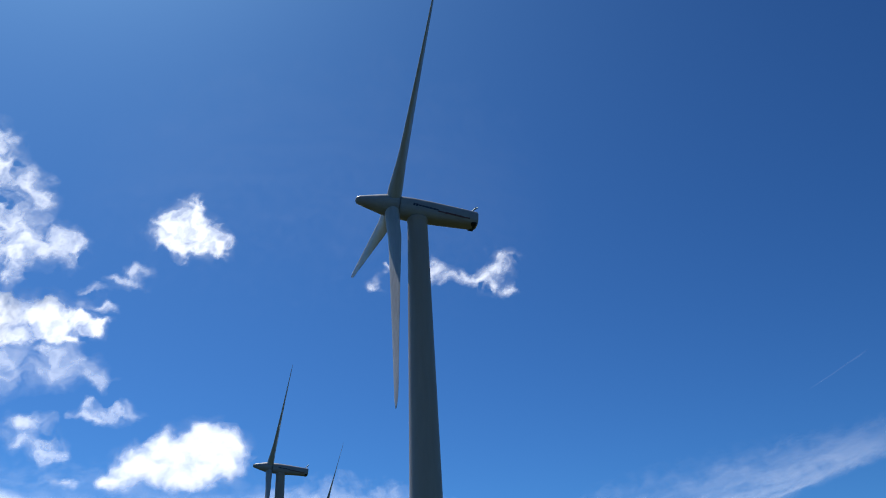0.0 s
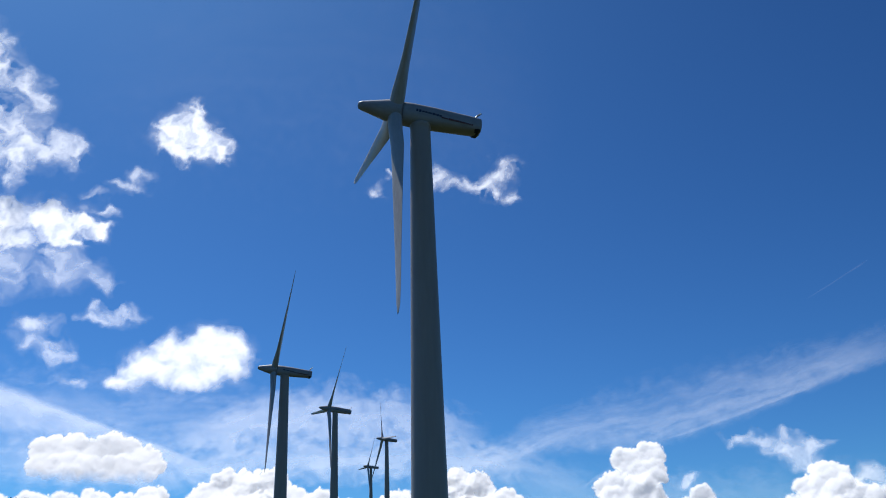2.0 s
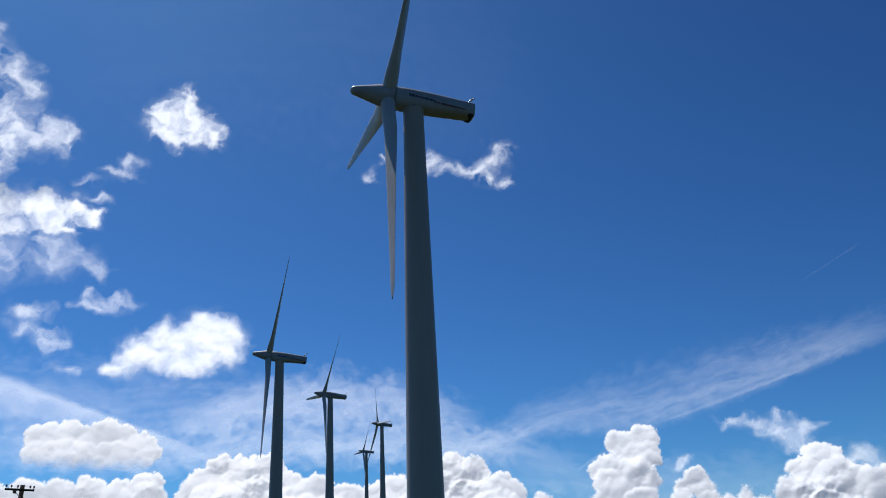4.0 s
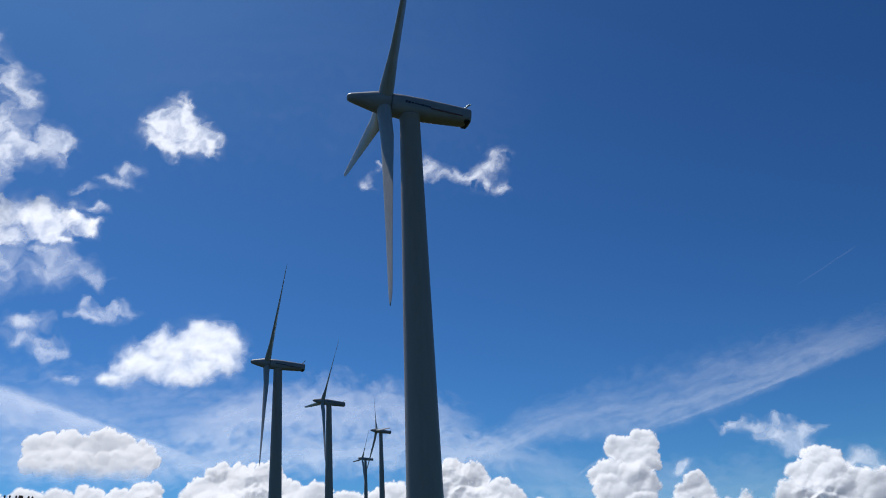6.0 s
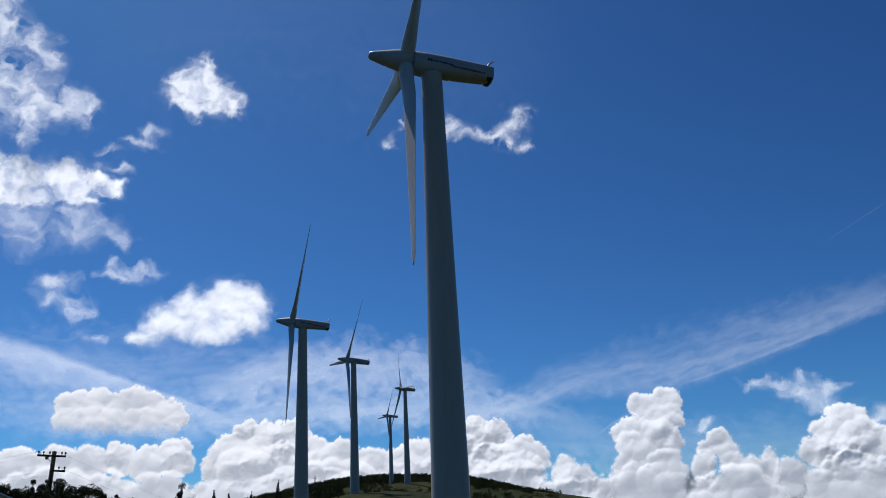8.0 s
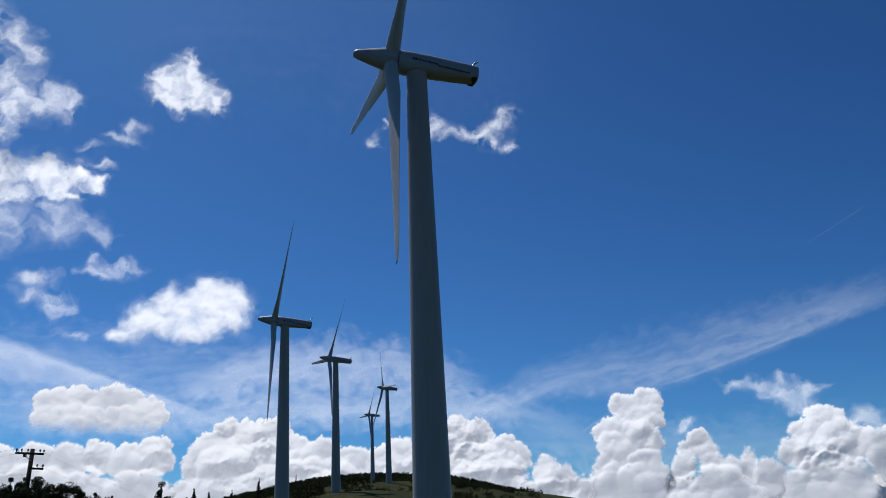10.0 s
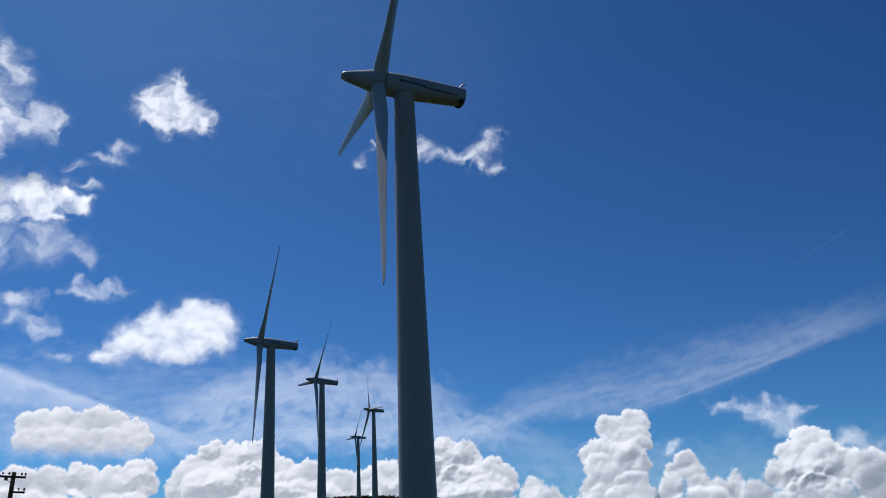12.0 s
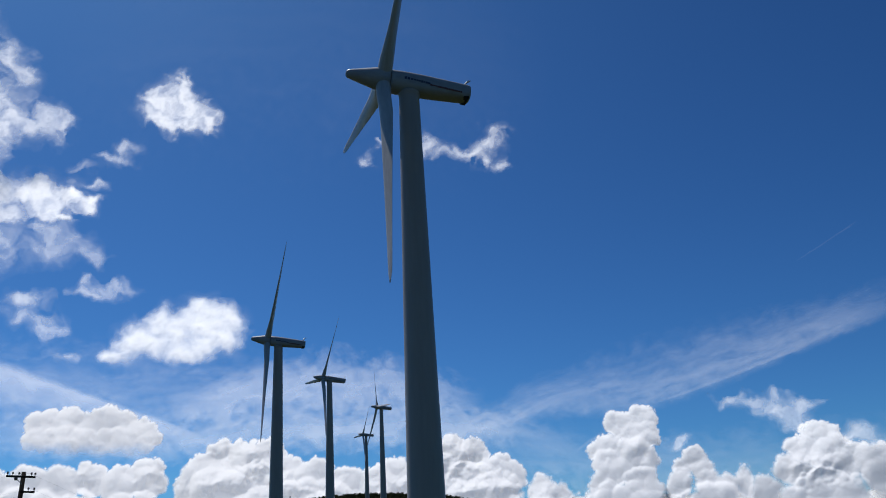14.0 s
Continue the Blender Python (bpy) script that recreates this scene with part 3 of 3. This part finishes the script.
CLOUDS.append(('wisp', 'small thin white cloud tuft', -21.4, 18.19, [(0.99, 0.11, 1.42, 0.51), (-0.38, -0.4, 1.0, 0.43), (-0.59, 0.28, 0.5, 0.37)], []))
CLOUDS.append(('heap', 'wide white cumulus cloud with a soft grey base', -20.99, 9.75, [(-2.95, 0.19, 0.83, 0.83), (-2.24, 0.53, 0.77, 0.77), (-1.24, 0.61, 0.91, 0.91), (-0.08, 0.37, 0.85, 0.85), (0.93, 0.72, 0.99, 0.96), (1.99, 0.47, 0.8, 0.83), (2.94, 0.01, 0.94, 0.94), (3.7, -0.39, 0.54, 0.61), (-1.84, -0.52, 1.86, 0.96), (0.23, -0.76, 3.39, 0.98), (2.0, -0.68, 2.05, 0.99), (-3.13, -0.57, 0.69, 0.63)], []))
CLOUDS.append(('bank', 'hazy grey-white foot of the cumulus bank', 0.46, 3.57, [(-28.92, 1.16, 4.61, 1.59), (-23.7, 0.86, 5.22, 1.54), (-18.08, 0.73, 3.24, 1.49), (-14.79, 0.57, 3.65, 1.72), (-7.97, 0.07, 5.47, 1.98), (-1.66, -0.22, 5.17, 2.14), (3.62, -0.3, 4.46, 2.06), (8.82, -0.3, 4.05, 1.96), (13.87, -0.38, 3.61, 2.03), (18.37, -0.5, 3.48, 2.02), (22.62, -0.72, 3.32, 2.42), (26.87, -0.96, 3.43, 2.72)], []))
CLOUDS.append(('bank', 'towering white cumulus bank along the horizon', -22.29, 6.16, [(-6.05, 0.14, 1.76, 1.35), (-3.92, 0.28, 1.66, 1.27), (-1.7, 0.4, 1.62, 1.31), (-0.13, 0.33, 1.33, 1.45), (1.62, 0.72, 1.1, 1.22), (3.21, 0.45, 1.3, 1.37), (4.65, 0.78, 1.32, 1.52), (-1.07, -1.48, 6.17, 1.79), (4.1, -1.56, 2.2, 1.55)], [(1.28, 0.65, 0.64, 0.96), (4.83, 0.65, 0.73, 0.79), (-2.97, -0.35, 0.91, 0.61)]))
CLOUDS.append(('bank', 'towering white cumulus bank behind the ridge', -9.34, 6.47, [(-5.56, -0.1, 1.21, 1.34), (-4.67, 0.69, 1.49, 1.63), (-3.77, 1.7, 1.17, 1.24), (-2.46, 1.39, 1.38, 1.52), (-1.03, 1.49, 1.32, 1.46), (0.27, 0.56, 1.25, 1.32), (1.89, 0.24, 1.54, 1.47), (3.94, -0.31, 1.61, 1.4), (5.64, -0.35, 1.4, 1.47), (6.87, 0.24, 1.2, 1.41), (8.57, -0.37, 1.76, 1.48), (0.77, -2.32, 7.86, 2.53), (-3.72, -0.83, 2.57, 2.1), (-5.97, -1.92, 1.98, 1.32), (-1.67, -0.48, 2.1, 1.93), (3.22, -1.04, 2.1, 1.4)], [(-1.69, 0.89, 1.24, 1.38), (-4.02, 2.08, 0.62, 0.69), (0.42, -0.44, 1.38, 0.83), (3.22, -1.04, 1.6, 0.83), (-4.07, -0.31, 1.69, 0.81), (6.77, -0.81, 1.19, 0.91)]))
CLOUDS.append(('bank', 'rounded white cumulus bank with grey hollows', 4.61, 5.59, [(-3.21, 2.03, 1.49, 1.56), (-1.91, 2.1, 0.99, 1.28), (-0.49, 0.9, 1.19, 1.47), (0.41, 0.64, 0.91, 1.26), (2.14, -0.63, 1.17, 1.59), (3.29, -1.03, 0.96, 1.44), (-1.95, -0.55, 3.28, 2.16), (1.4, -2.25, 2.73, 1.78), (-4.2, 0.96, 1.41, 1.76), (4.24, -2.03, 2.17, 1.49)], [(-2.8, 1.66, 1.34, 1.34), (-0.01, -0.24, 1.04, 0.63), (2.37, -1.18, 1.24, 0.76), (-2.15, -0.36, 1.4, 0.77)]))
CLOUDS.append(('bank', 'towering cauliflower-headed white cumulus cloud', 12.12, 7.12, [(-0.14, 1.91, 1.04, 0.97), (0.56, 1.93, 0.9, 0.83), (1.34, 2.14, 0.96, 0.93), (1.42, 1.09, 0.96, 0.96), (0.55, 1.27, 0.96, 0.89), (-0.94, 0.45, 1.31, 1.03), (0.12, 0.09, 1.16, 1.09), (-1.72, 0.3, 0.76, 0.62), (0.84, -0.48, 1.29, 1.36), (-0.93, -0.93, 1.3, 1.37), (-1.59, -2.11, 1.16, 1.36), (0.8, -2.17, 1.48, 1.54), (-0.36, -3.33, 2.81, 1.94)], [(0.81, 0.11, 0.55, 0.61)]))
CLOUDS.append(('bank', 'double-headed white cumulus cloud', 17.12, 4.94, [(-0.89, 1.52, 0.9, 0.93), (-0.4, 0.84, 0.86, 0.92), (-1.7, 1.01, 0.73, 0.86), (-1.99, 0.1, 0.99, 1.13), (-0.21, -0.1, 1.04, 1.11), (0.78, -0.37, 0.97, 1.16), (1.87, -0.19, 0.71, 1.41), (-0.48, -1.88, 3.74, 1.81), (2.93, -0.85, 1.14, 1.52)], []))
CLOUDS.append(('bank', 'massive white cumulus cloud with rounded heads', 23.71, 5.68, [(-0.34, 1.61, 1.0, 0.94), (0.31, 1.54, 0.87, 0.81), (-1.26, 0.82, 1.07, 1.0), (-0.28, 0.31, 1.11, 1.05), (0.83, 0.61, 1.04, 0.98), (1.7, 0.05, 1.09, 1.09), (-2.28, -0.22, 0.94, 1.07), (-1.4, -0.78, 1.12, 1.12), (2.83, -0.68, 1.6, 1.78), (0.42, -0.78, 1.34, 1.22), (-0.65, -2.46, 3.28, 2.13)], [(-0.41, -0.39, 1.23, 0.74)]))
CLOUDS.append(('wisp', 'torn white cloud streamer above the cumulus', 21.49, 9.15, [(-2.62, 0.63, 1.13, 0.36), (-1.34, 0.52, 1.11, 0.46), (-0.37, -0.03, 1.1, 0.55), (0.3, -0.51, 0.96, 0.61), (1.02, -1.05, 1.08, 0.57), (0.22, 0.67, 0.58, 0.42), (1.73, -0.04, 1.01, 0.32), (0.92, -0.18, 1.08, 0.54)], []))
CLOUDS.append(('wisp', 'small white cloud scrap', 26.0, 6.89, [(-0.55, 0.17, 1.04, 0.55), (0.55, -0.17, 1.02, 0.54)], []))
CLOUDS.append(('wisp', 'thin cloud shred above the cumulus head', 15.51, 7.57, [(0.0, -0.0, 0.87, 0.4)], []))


def sky_dir(az, el):
    a, e = radians(az), radians(el)
    return np.array((math.sin(a) * math.cos(e), math.cos(a) * math.cos(e), math.sin(e)))


def heap(U, V, lobes, seed, step):
    """Cauliflower relief: rounded puffs of several sizes piled over each lobe. Returns the cover and the height."""
    rnd = random.Random(seed)
    cover, relief = np.full(U.shape, -1.0), -0.6 - 0.35 * V
    u0, v0 = U[0, 0], V[0, 0]
    WU, WV = U + fbm(U * 1.3, V * 1.3, 3, seed) * 0.1, V + fbm(U * 1.3 + 7, V * 1.3, 3, seed + 1) * 0.1
    for lu, lv, ru, rv in lobes:
        m = min(ru, rv)
        q2 = ((WU - lu) / (0.88 * ru)) ** 2 + ((WV - lv) / (0.88 * rv)) ** 2
        cover = np.maximum(cover, (1 - np.sqrt(q2)) * max(1.0, m / 0.45))
        base = -0.35 * lv       # lower heads stand before the upper ones
        relief = np.where(q2 < 1, np.maximum(relief, np.sqrt(np.clip(1 - q2, 0, 1)) * 0.9 * m - 0.02 + base), relief)
        puffs = [(lu, lv, 0.0, 0.72 * m)]
        for size, count, bias in ((0.45, 9, 0.45), (0.28, 20, 0.4), (0.17, 34, 0.4), (0.10, 44, 0.35)):
            for _ in range(count):
                a, d = rnd.uniform(0, 2 * math.pi), rnd.random() ** bias * (1.0 - 0.8 * size)
                r = size * m * rnd.uniform(0.75, 1.25)
                puffs.append((lu + ru * d * math.cos(a), lv + rv * d * math.sin(a), 0.8 * m * math.sqrt(1 - d * d) - 0.35 * r, r))
        for pu, pv, pz, r in puffs:
            i0, i1 = max(0, int((pu - r - u0) / step) - 2), int((pu + r - u0) / step) + 3
            j0, j1 = max(0, int((pv - r - v0) / step) - 2), int((pv + r - v0) / step) + 3
            win = (slice(j0, j1), slice(i0, i1))
            d2 = (WU[win] - pu) ** 2 + (WV[win] - pv) ** 2
            if d2.size == 0:
                continue
            cover[win] = np.maximum(cover[win], (1 - np.sqrt(d2) / r) * min(1.0, r / 0.45))
            relief[win] = np.where(d2 < r * r, np.maximum(relief[win], base + 1.1 * pz + np.sqrt(np.clip(r * r - d2, 0, None))), relief[win])
    for _ in range(2):      # soften the creases
        relief[1:-1, 1:-1] = (relief[1:-1, 1:-1] * 2 + relief[:-2, 1:-1] + relief[2:, 1:-1] + relief[1:-1, :-2] + relief[1:-1, 2:]) / 6
    soft = relief.copy()
    for _ in range(12):
        soft[1:-1, 1:-1] = (soft[:-2, 1:-1] + soft[2:, 1:-1] + soft[1:-1, :-2] + soft[1:-1, 2:]) / 4
    return cover, 0.62 * relief + 0.68 * soft


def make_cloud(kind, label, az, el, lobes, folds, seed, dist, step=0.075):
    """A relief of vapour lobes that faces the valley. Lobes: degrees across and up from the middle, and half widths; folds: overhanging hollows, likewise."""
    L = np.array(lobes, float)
    step = 0.05 if kind in ("bank", "heap") else step
    pad = 1.8
    u = np.arange((L[:, 0] - L[:, 2] * pad).min(), (L[:, 0] + L[:, 2] * pad).max(), step)
    v = np.arange((L[:, 1] - L[:, 3] * pad).min(), (L[:, 1] + L[:, 3] * pad).max(), step)
    U, V = np.meshgrid(u, v)
    gain, power, edge = {"bank": (0, 0, 0), "heap": (0, 0, 0), "soft": (1.7, 1.7, 0.55), "puff": (0.8, 1.8, 0.95), "thin": (0.42, 1.7, 1.0), "wisp": (0.29, 1.6, 0.9), "faint": (0.12, 1.5, 0.9)}[kind]
    if kind in ("bank", "heap"):
        cover, puffed = heap(U, V, L, seed, step)
        body = fbm((U + az) * 0.3 + 3, (V + el) * 0.3, 2, 42, 0.5) * 0.3
        lumps = puffed * 0.62 + body * 2 + fbm(U * 1.1, V * 1.1, 5, seed + 6, 0.5) * 0.055
        cover = cover + fbm(U * 1.5 + 5, V * 1.5, 5, seed + 9, 0.55) * 0.10
        keep = cover > -0.1
        # towards the horizon the bank blurs into haze
        low = np.clip((7.2 - (V + el)) / 3.5, 0, 1) if kind == "bank" else np.zeros(U.shape)
        cover = np.clip(cover / (0.3 + 0.6 * low), 0, 1)
        lumps = lumps * (1 - 0.45 * low)
        cover = cover * cover * (3 - 2 * cover)
        if kind == "heap":      # the base thins out
            ease = np.clip((V - (L[:, 1] - L[:, 3]).min() + fbm(U * 0.8, V * 0.8, 4, seed + 4) * 0.3 - 0.1) / 1.1, 0, 1)
            cover = cover * ease * ease * (3 - 2 * ease)
    else:
        torn = 0.24 if kind == "soft" else 0.5
        wu = U + fbm(U * 0.7, V * 0.7, 5, seed) * torn
        wv = V + fbm(U * 0.7 + 9, V * 0.7, 5, seed + 3) * torn
        gap = np.ones(U.shape)
        for lu, lv, ru, rv in L:
            gap *= 1 - np.exp(-1.2 * (((wu - lu) / ru) ** 2 + ((wv - lv) / rv) ** 2))
        mass = 1 - gap
        size = L[:, 3].mean()
        ragged = fbm(wu * 0.8 + 5, wv * 0.95, 5, seed + 6, 0.5)
        if kind in ("puff", "thin", "wisp", "faint"):     # torn threads
            ragged = ragged * 0.85 + 0.7 * (0.3 - np.abs(fbm(wu * 1.2 + 1, wv * 1.4, 4, seed + 8, 0.5))) - 0.06
        density = np.clip(mass * 1.45 - 0.34 + ragged * edge * (0.35 + 0.65 * np.sqrt(mass)), 0, None)
        if kind == "puff":      # solid white heart
            density = density + 0.85 * np.clip(mass - 0.5, 0, 1)
        halo = 0.28 * np.clip(mass - 0.04, 0, None) ** 1.3 * np.clip(0.7 + fbm(wu * 0.6 + 2, wv * 0.7, 5, seed + 4, 0.55) * 1.2, 0, None)
        cover = 1 - np.exp(-gain * density ** power - halo)
        keep = (cover > 0.004) & (mass > 0.04)
        cover = cover * np.clip((mass - 0.04) * 12, 0, 1)
        body = mass * 0.3 * size
        lumps = mass * 0.9 * size + fbm(U * 0.9 + 5, V * 1.0, 4, seed + 6, 0.5) * (0.16 if kind == "soft" else 0.22)
    for fu, fv, ru, rv in folds:
        a = (U - fu) / ru + fbm(U * 0.9, V * 0.9, 3, seed + 21) * 0.4
        b = (V - fv) / rv + fbm(U * 0.9 + 4, V * 0.9, 3, seed + 22) * 0.4
        lumps = lumps + 2.1 * min(ru, rv) * (0.86 * b - 0.5 * a) * np.exp(-1.4 * (a * a + b * b))
    # the sheet itself swells gently and leans back; its finer lumps are in the normals
    relief = body - LEAN[kind] * (V + (el - 6 if kind in ("bank", "heap") else 0))
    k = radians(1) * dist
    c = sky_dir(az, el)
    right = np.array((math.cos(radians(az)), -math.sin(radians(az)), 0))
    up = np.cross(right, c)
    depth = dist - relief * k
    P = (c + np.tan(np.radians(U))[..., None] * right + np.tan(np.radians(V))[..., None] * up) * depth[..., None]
    idx = np.arange(U.size).reshape(U.shape)
    cell = keep[:-1, :-1] & keep[1:, :-1] & keep[:-1, 1:] & keep[1:, 1:]
    q = np.stack([idx[:-1, :-1], idx[:-1, 1:], idx[1:, 1:], idx[1:, :-1]], -1)[cell]
    used, inv = np.unique(q, return_inverse=True)
    mid = c * dist
    ob = sheet("cloud", P.reshape(-1, 3)[used] - mid, inv.reshape(q.shape), CLOUD[kind])
    attr = ob.data.attributes.new("cover", "FLOAT", "POINT")
    attr.data.foreach_set("value", cover.reshape(-1)[used].astype(np.float32))
    # sunlight scattered on inside the vapour: the lumps' normals lean towards the sun
    dv, du = np.gradient(lumps - TOPPLE[kind] * V, step)
    n = -c - du[..., None] * right - dv[..., None] * up
    n /= np.linalg.norm(n, axis=-1)[..., None]
    n = n.reshape(-1, 3)[used]
    facing = n @ np.array(to_sun)
    aside = n - facing[:, None] * np.array(to_sun) + 0.35 * (np.array(to_sun) * (c @ np.array(to_sun)) - c)
    aside /= np.linalg.norm(aside, axis=1)[:, None] + 1e-6
    # vapour scatters forwards: clouds nearer to the sun are whiter
    gleam = GLEAM[kind] + (1.2 * (float(c @ np.array(to_sun)) - 0.46) if kind in ("bank", "heap") else 0)
    caught = gleam + (0.99 - gleam) * np.clip(0.5 + 0.5 * facing, 0, 1) ** 0.9
    n = caught[:, None] * np.array(to_sun) + np.sqrt(1 - caught ** 2)[:, None] * aside
    if kind not in ("bank", "heap"):      # thin vapour is seen from its shaded side, by the light that comes through
        n = -n
    ob.data.normals_split_custom_set_from_vertices(n)
    ob.location = Vector(mid) + Vector((0, 0, 1.6))
    return tagged(ob, label, "cloud", "clouds in the sky")


DIST = {"puff": 2600, "thin": 2650, "wisp": 2700, "faint": 2750, "soft": 2900, "heap": 3790, "bank": 3700}
LEAN = {"bank": 1.6, "heap": 1.6, "soft": 0.0, "puff": 0.0, "thin": 0.0, "wisp": 0.0, "faint": 0.0}
TOPPLE = {"bank": -0.12, "heap": -0.05, "soft": 0.4, "puff": 0.4, "thin": 0.4, "wisp": 0.4, "faint": 0.4}
GLEAM = {"bank": 0.33, "heap": 0.3, "soft": 0.38, "puff": 0.55, "thin": 0.66, "wisp": 0.7, "faint": 0.7}      # light that creeps round inside the vapour
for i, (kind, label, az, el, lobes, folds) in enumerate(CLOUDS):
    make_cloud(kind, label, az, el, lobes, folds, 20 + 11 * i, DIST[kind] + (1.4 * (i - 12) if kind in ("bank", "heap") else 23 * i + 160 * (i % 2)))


def make_veil(label, spine, seed, dist=4600, crisp=0.0, gain=1.0, strands=1.0):
    """A streaked sheet of ice cloud along a line of (compass, height, half width); crisp: which rim is sharp, 1 the upper, -1 the lower."""
    S = np.array(spine, float)
    n, mrows = 420, 64
    t = np.linspace(0, 1, n)
    along = np.concatenate([[0], np.cumsum(np.hypot(np.diff(S[:, 0]), np.diff(S[:, 1])))])
    az, el, w = (np.interp(t * along[-1], along, S[:, k]) for k in range(3))
    w = np.convolve(np.pad(w, 12, mode="edge"), np.ones(25) / 25, "valid")
    el = np.convolve(np.pad(el, 12, mode="reflect", reflect_type="odd"), np.ones(25) / 25, "valid")
    side = np.linspace(-1, 1, mrows)
    A, B = np.meshgrid(np.arange(n), side)
    A = A.astype(int)
    EL = el[A] + w[A] * B
    AZ = az[A] + 0.25 * w[A] * B
    s_, b = t[A] * along[-1], w[A] * B
    bend = fbm(s_ * 0.3, b * 0.6, 4, seed + 2, 0.5)
    streak = fbm(s_ * 0.16 * strands + 0.4 * bend, b * 1.5 + 0.55 * bend - 0.05 * s_, 6 if gain <= 1 else 4, seed, 0.6 if gain <= 1 else 0.45)
    feather = fbm(s_ * 0.9 + b * 0.9, b * 1.4 - s_ * 0.55 + bend, 5, seed + 7, 0.6)
    wisps = 0.38 if gain <= 1 else 0.14
    tex = 0.62 * streak + wisps * feather
    ragged = B + (0.30 * feather + 0.2 * bend) * (1 - np.abs(crisp) * (B * crisp > 0))
    peak = 0.75 * crisp
    rise = np.where(ragged < peak, (ragged + 1) / (1 + peak), (1 - ragged) / (1 - peak))
    rise = np.clip(rise, 0, 1)
    fade = rise * rise * (3 - 2 * rise) * np.clip(1 - B * B, 0, 1) ** 0.3 * np.clip(np.minimum(t, 1 - t)[A] * 6, 0, 1)
    cover = np.clip(gain * fade * (0.7 + tex * 0.55 / max(1.0, gain)), 0, 1.8) * 0.25
    P = np.stack([np.sin(np.radians(AZ)) * np.cos(np.radians(EL)), np.cos(np.radians(AZ)) * np.cos(np.radians(EL)), np.sin(np.radians(EL))], -1) * dist
    idx = np.arange(n * mrows).reshape(mrows, n)
    q = np.stack([idx[:-1, :-1], idx[:-1, 1:], idx[1:, 1:], idx[1:, :-1]], -1).reshape(-1, 4)
    ob = sheet("cirrus_cloud", P.reshape(-1, 3), q, CLOUD["veil"])
    attr = ob.data.attributes.new("cover", "FLOAT", "POINT")
    attr.data.foreach_set("value", cover.reshape(-1).astype(np.float32))
    bent = np.tile(-np.array(to_sun, np.float32), (n * mrows, 1))
    bent = bent + 0.5 * P.reshape(-1, 3) / dist
    ob.data.normals_split_custom_set_from_vertices(bent / np.linalg.norm(bent, axis=1)[:, None])
    return tagged(ob, label, "cirrus cloud", "clouds in the sky")


make_veil('long streaky white band of thin cirrus', ((-0.22, 9.03, 0.54), (2.76, 9.8, 0.95), (6.52, 11.07, 1.62), (10.22, 11.65, 2.23), (13.84, 11.96, 2.64), (17.41, 12.56, 2.57), (20.91, 13.23, 2.23), (24.28, 13.76, 1.69), (27.52, 14.29, 1.42), (31.22, 14.83, 1.15)), 3, 4600, -0.8, 0.85, 1.0)
make_veil('faint slanting veil of thin cirrus', ((-31.46, 13.47, 1.86), (-27.82, 12.51, 1.62), (-25.63, 12.07, 1.49), (-23.18, 11.47, 1.22), (-20.07, 10.74, 0.88), (-16.66, 9.82, 0.61), (-13.52, 8.84, 0.41)), 9, 4620, 0.8, 1.8, 0.7)
make_veil('bright thin lower streak of the cirrus band', ((13.93, 10.05, 0.1), (16.43, 10.61, 0.17), (19.26, 11.37, 0.24), (21.89, 12.07, 0.24), (24.04, 12.51, 0.14)), 12, 4610, -0.5, 0.5, 0.8)
make_veil('pale haze of thin high cloud behind the turbines', ((-17.07, 11.12, 1.35), (-13.96, 11.48, 2.03), (-10.41, 12.35, 2.54), (-6.75, 12.83, 2.54), (-3.04, 12.37, 2.37), (0.64, 11.49, 2.03), (3.57, 10.97, 1.22)), 15, 4700, 0, 1.5, 0.7)
make_veil('low pale haze above the cumulus', ((-29.25, 9.82, 1.69), (-25.68, 9.62, 1.69), (-17.96, 9.07, 1.69), (-8.94, 9.67, 1.89), (-0.19, 9.74, 2.03), (5.62, 9.07, 1.69), (9.09, 7.78, 1.01)), 21, 4750, 0, 1.6, 0.7)
make_veil('thin straight vapour trail', ((24.2, 17.53, 0.05), (25.81, 18.18, 0.08), (28.28, 19.26, 0.1)), 27, 4650, 0, 0.14, 0.6)
make_veil('small feathery streak beside the cumulus head', ((9.06, 7.51, 0.1), (10.01, 8.14, 0.24), (10.94, 8.59, 0.14)), 33, 4650, 0, 0.6, 0.6)
make_veil("broad pale haze low in the sky", ((-32.11, 12.16, 3.72), (-27.74, 11.8, 4.06), (-21.46, 11.72, 4.06), (-13.97, 11.83, 3.72), (-6.76, 11.04, 3.04), (-1.64, 10.16, 2.03)), 51, 4820, 0, 0.75, 0.5)
make_veil("pale haze round the far cumulus", ((3.35, 7.79, 2.37), (8.98, 6.75, 2.71), (15.42, 5.95, 2.71), (21.84, 5.75, 2.71), (27.74, 5.49, 2.71), (30.47, 5.36, 2.71)), 57, 4840, 0, 0.6, 0.5)
make_veil("barely visible milky haze high in the sky", ((-26, 32, 7), (-16, 34, 9), (-7, 34, 10), (2, 33, 9), (10, 30, 6)), 41, 4800, 0, 0.05, 0.4)
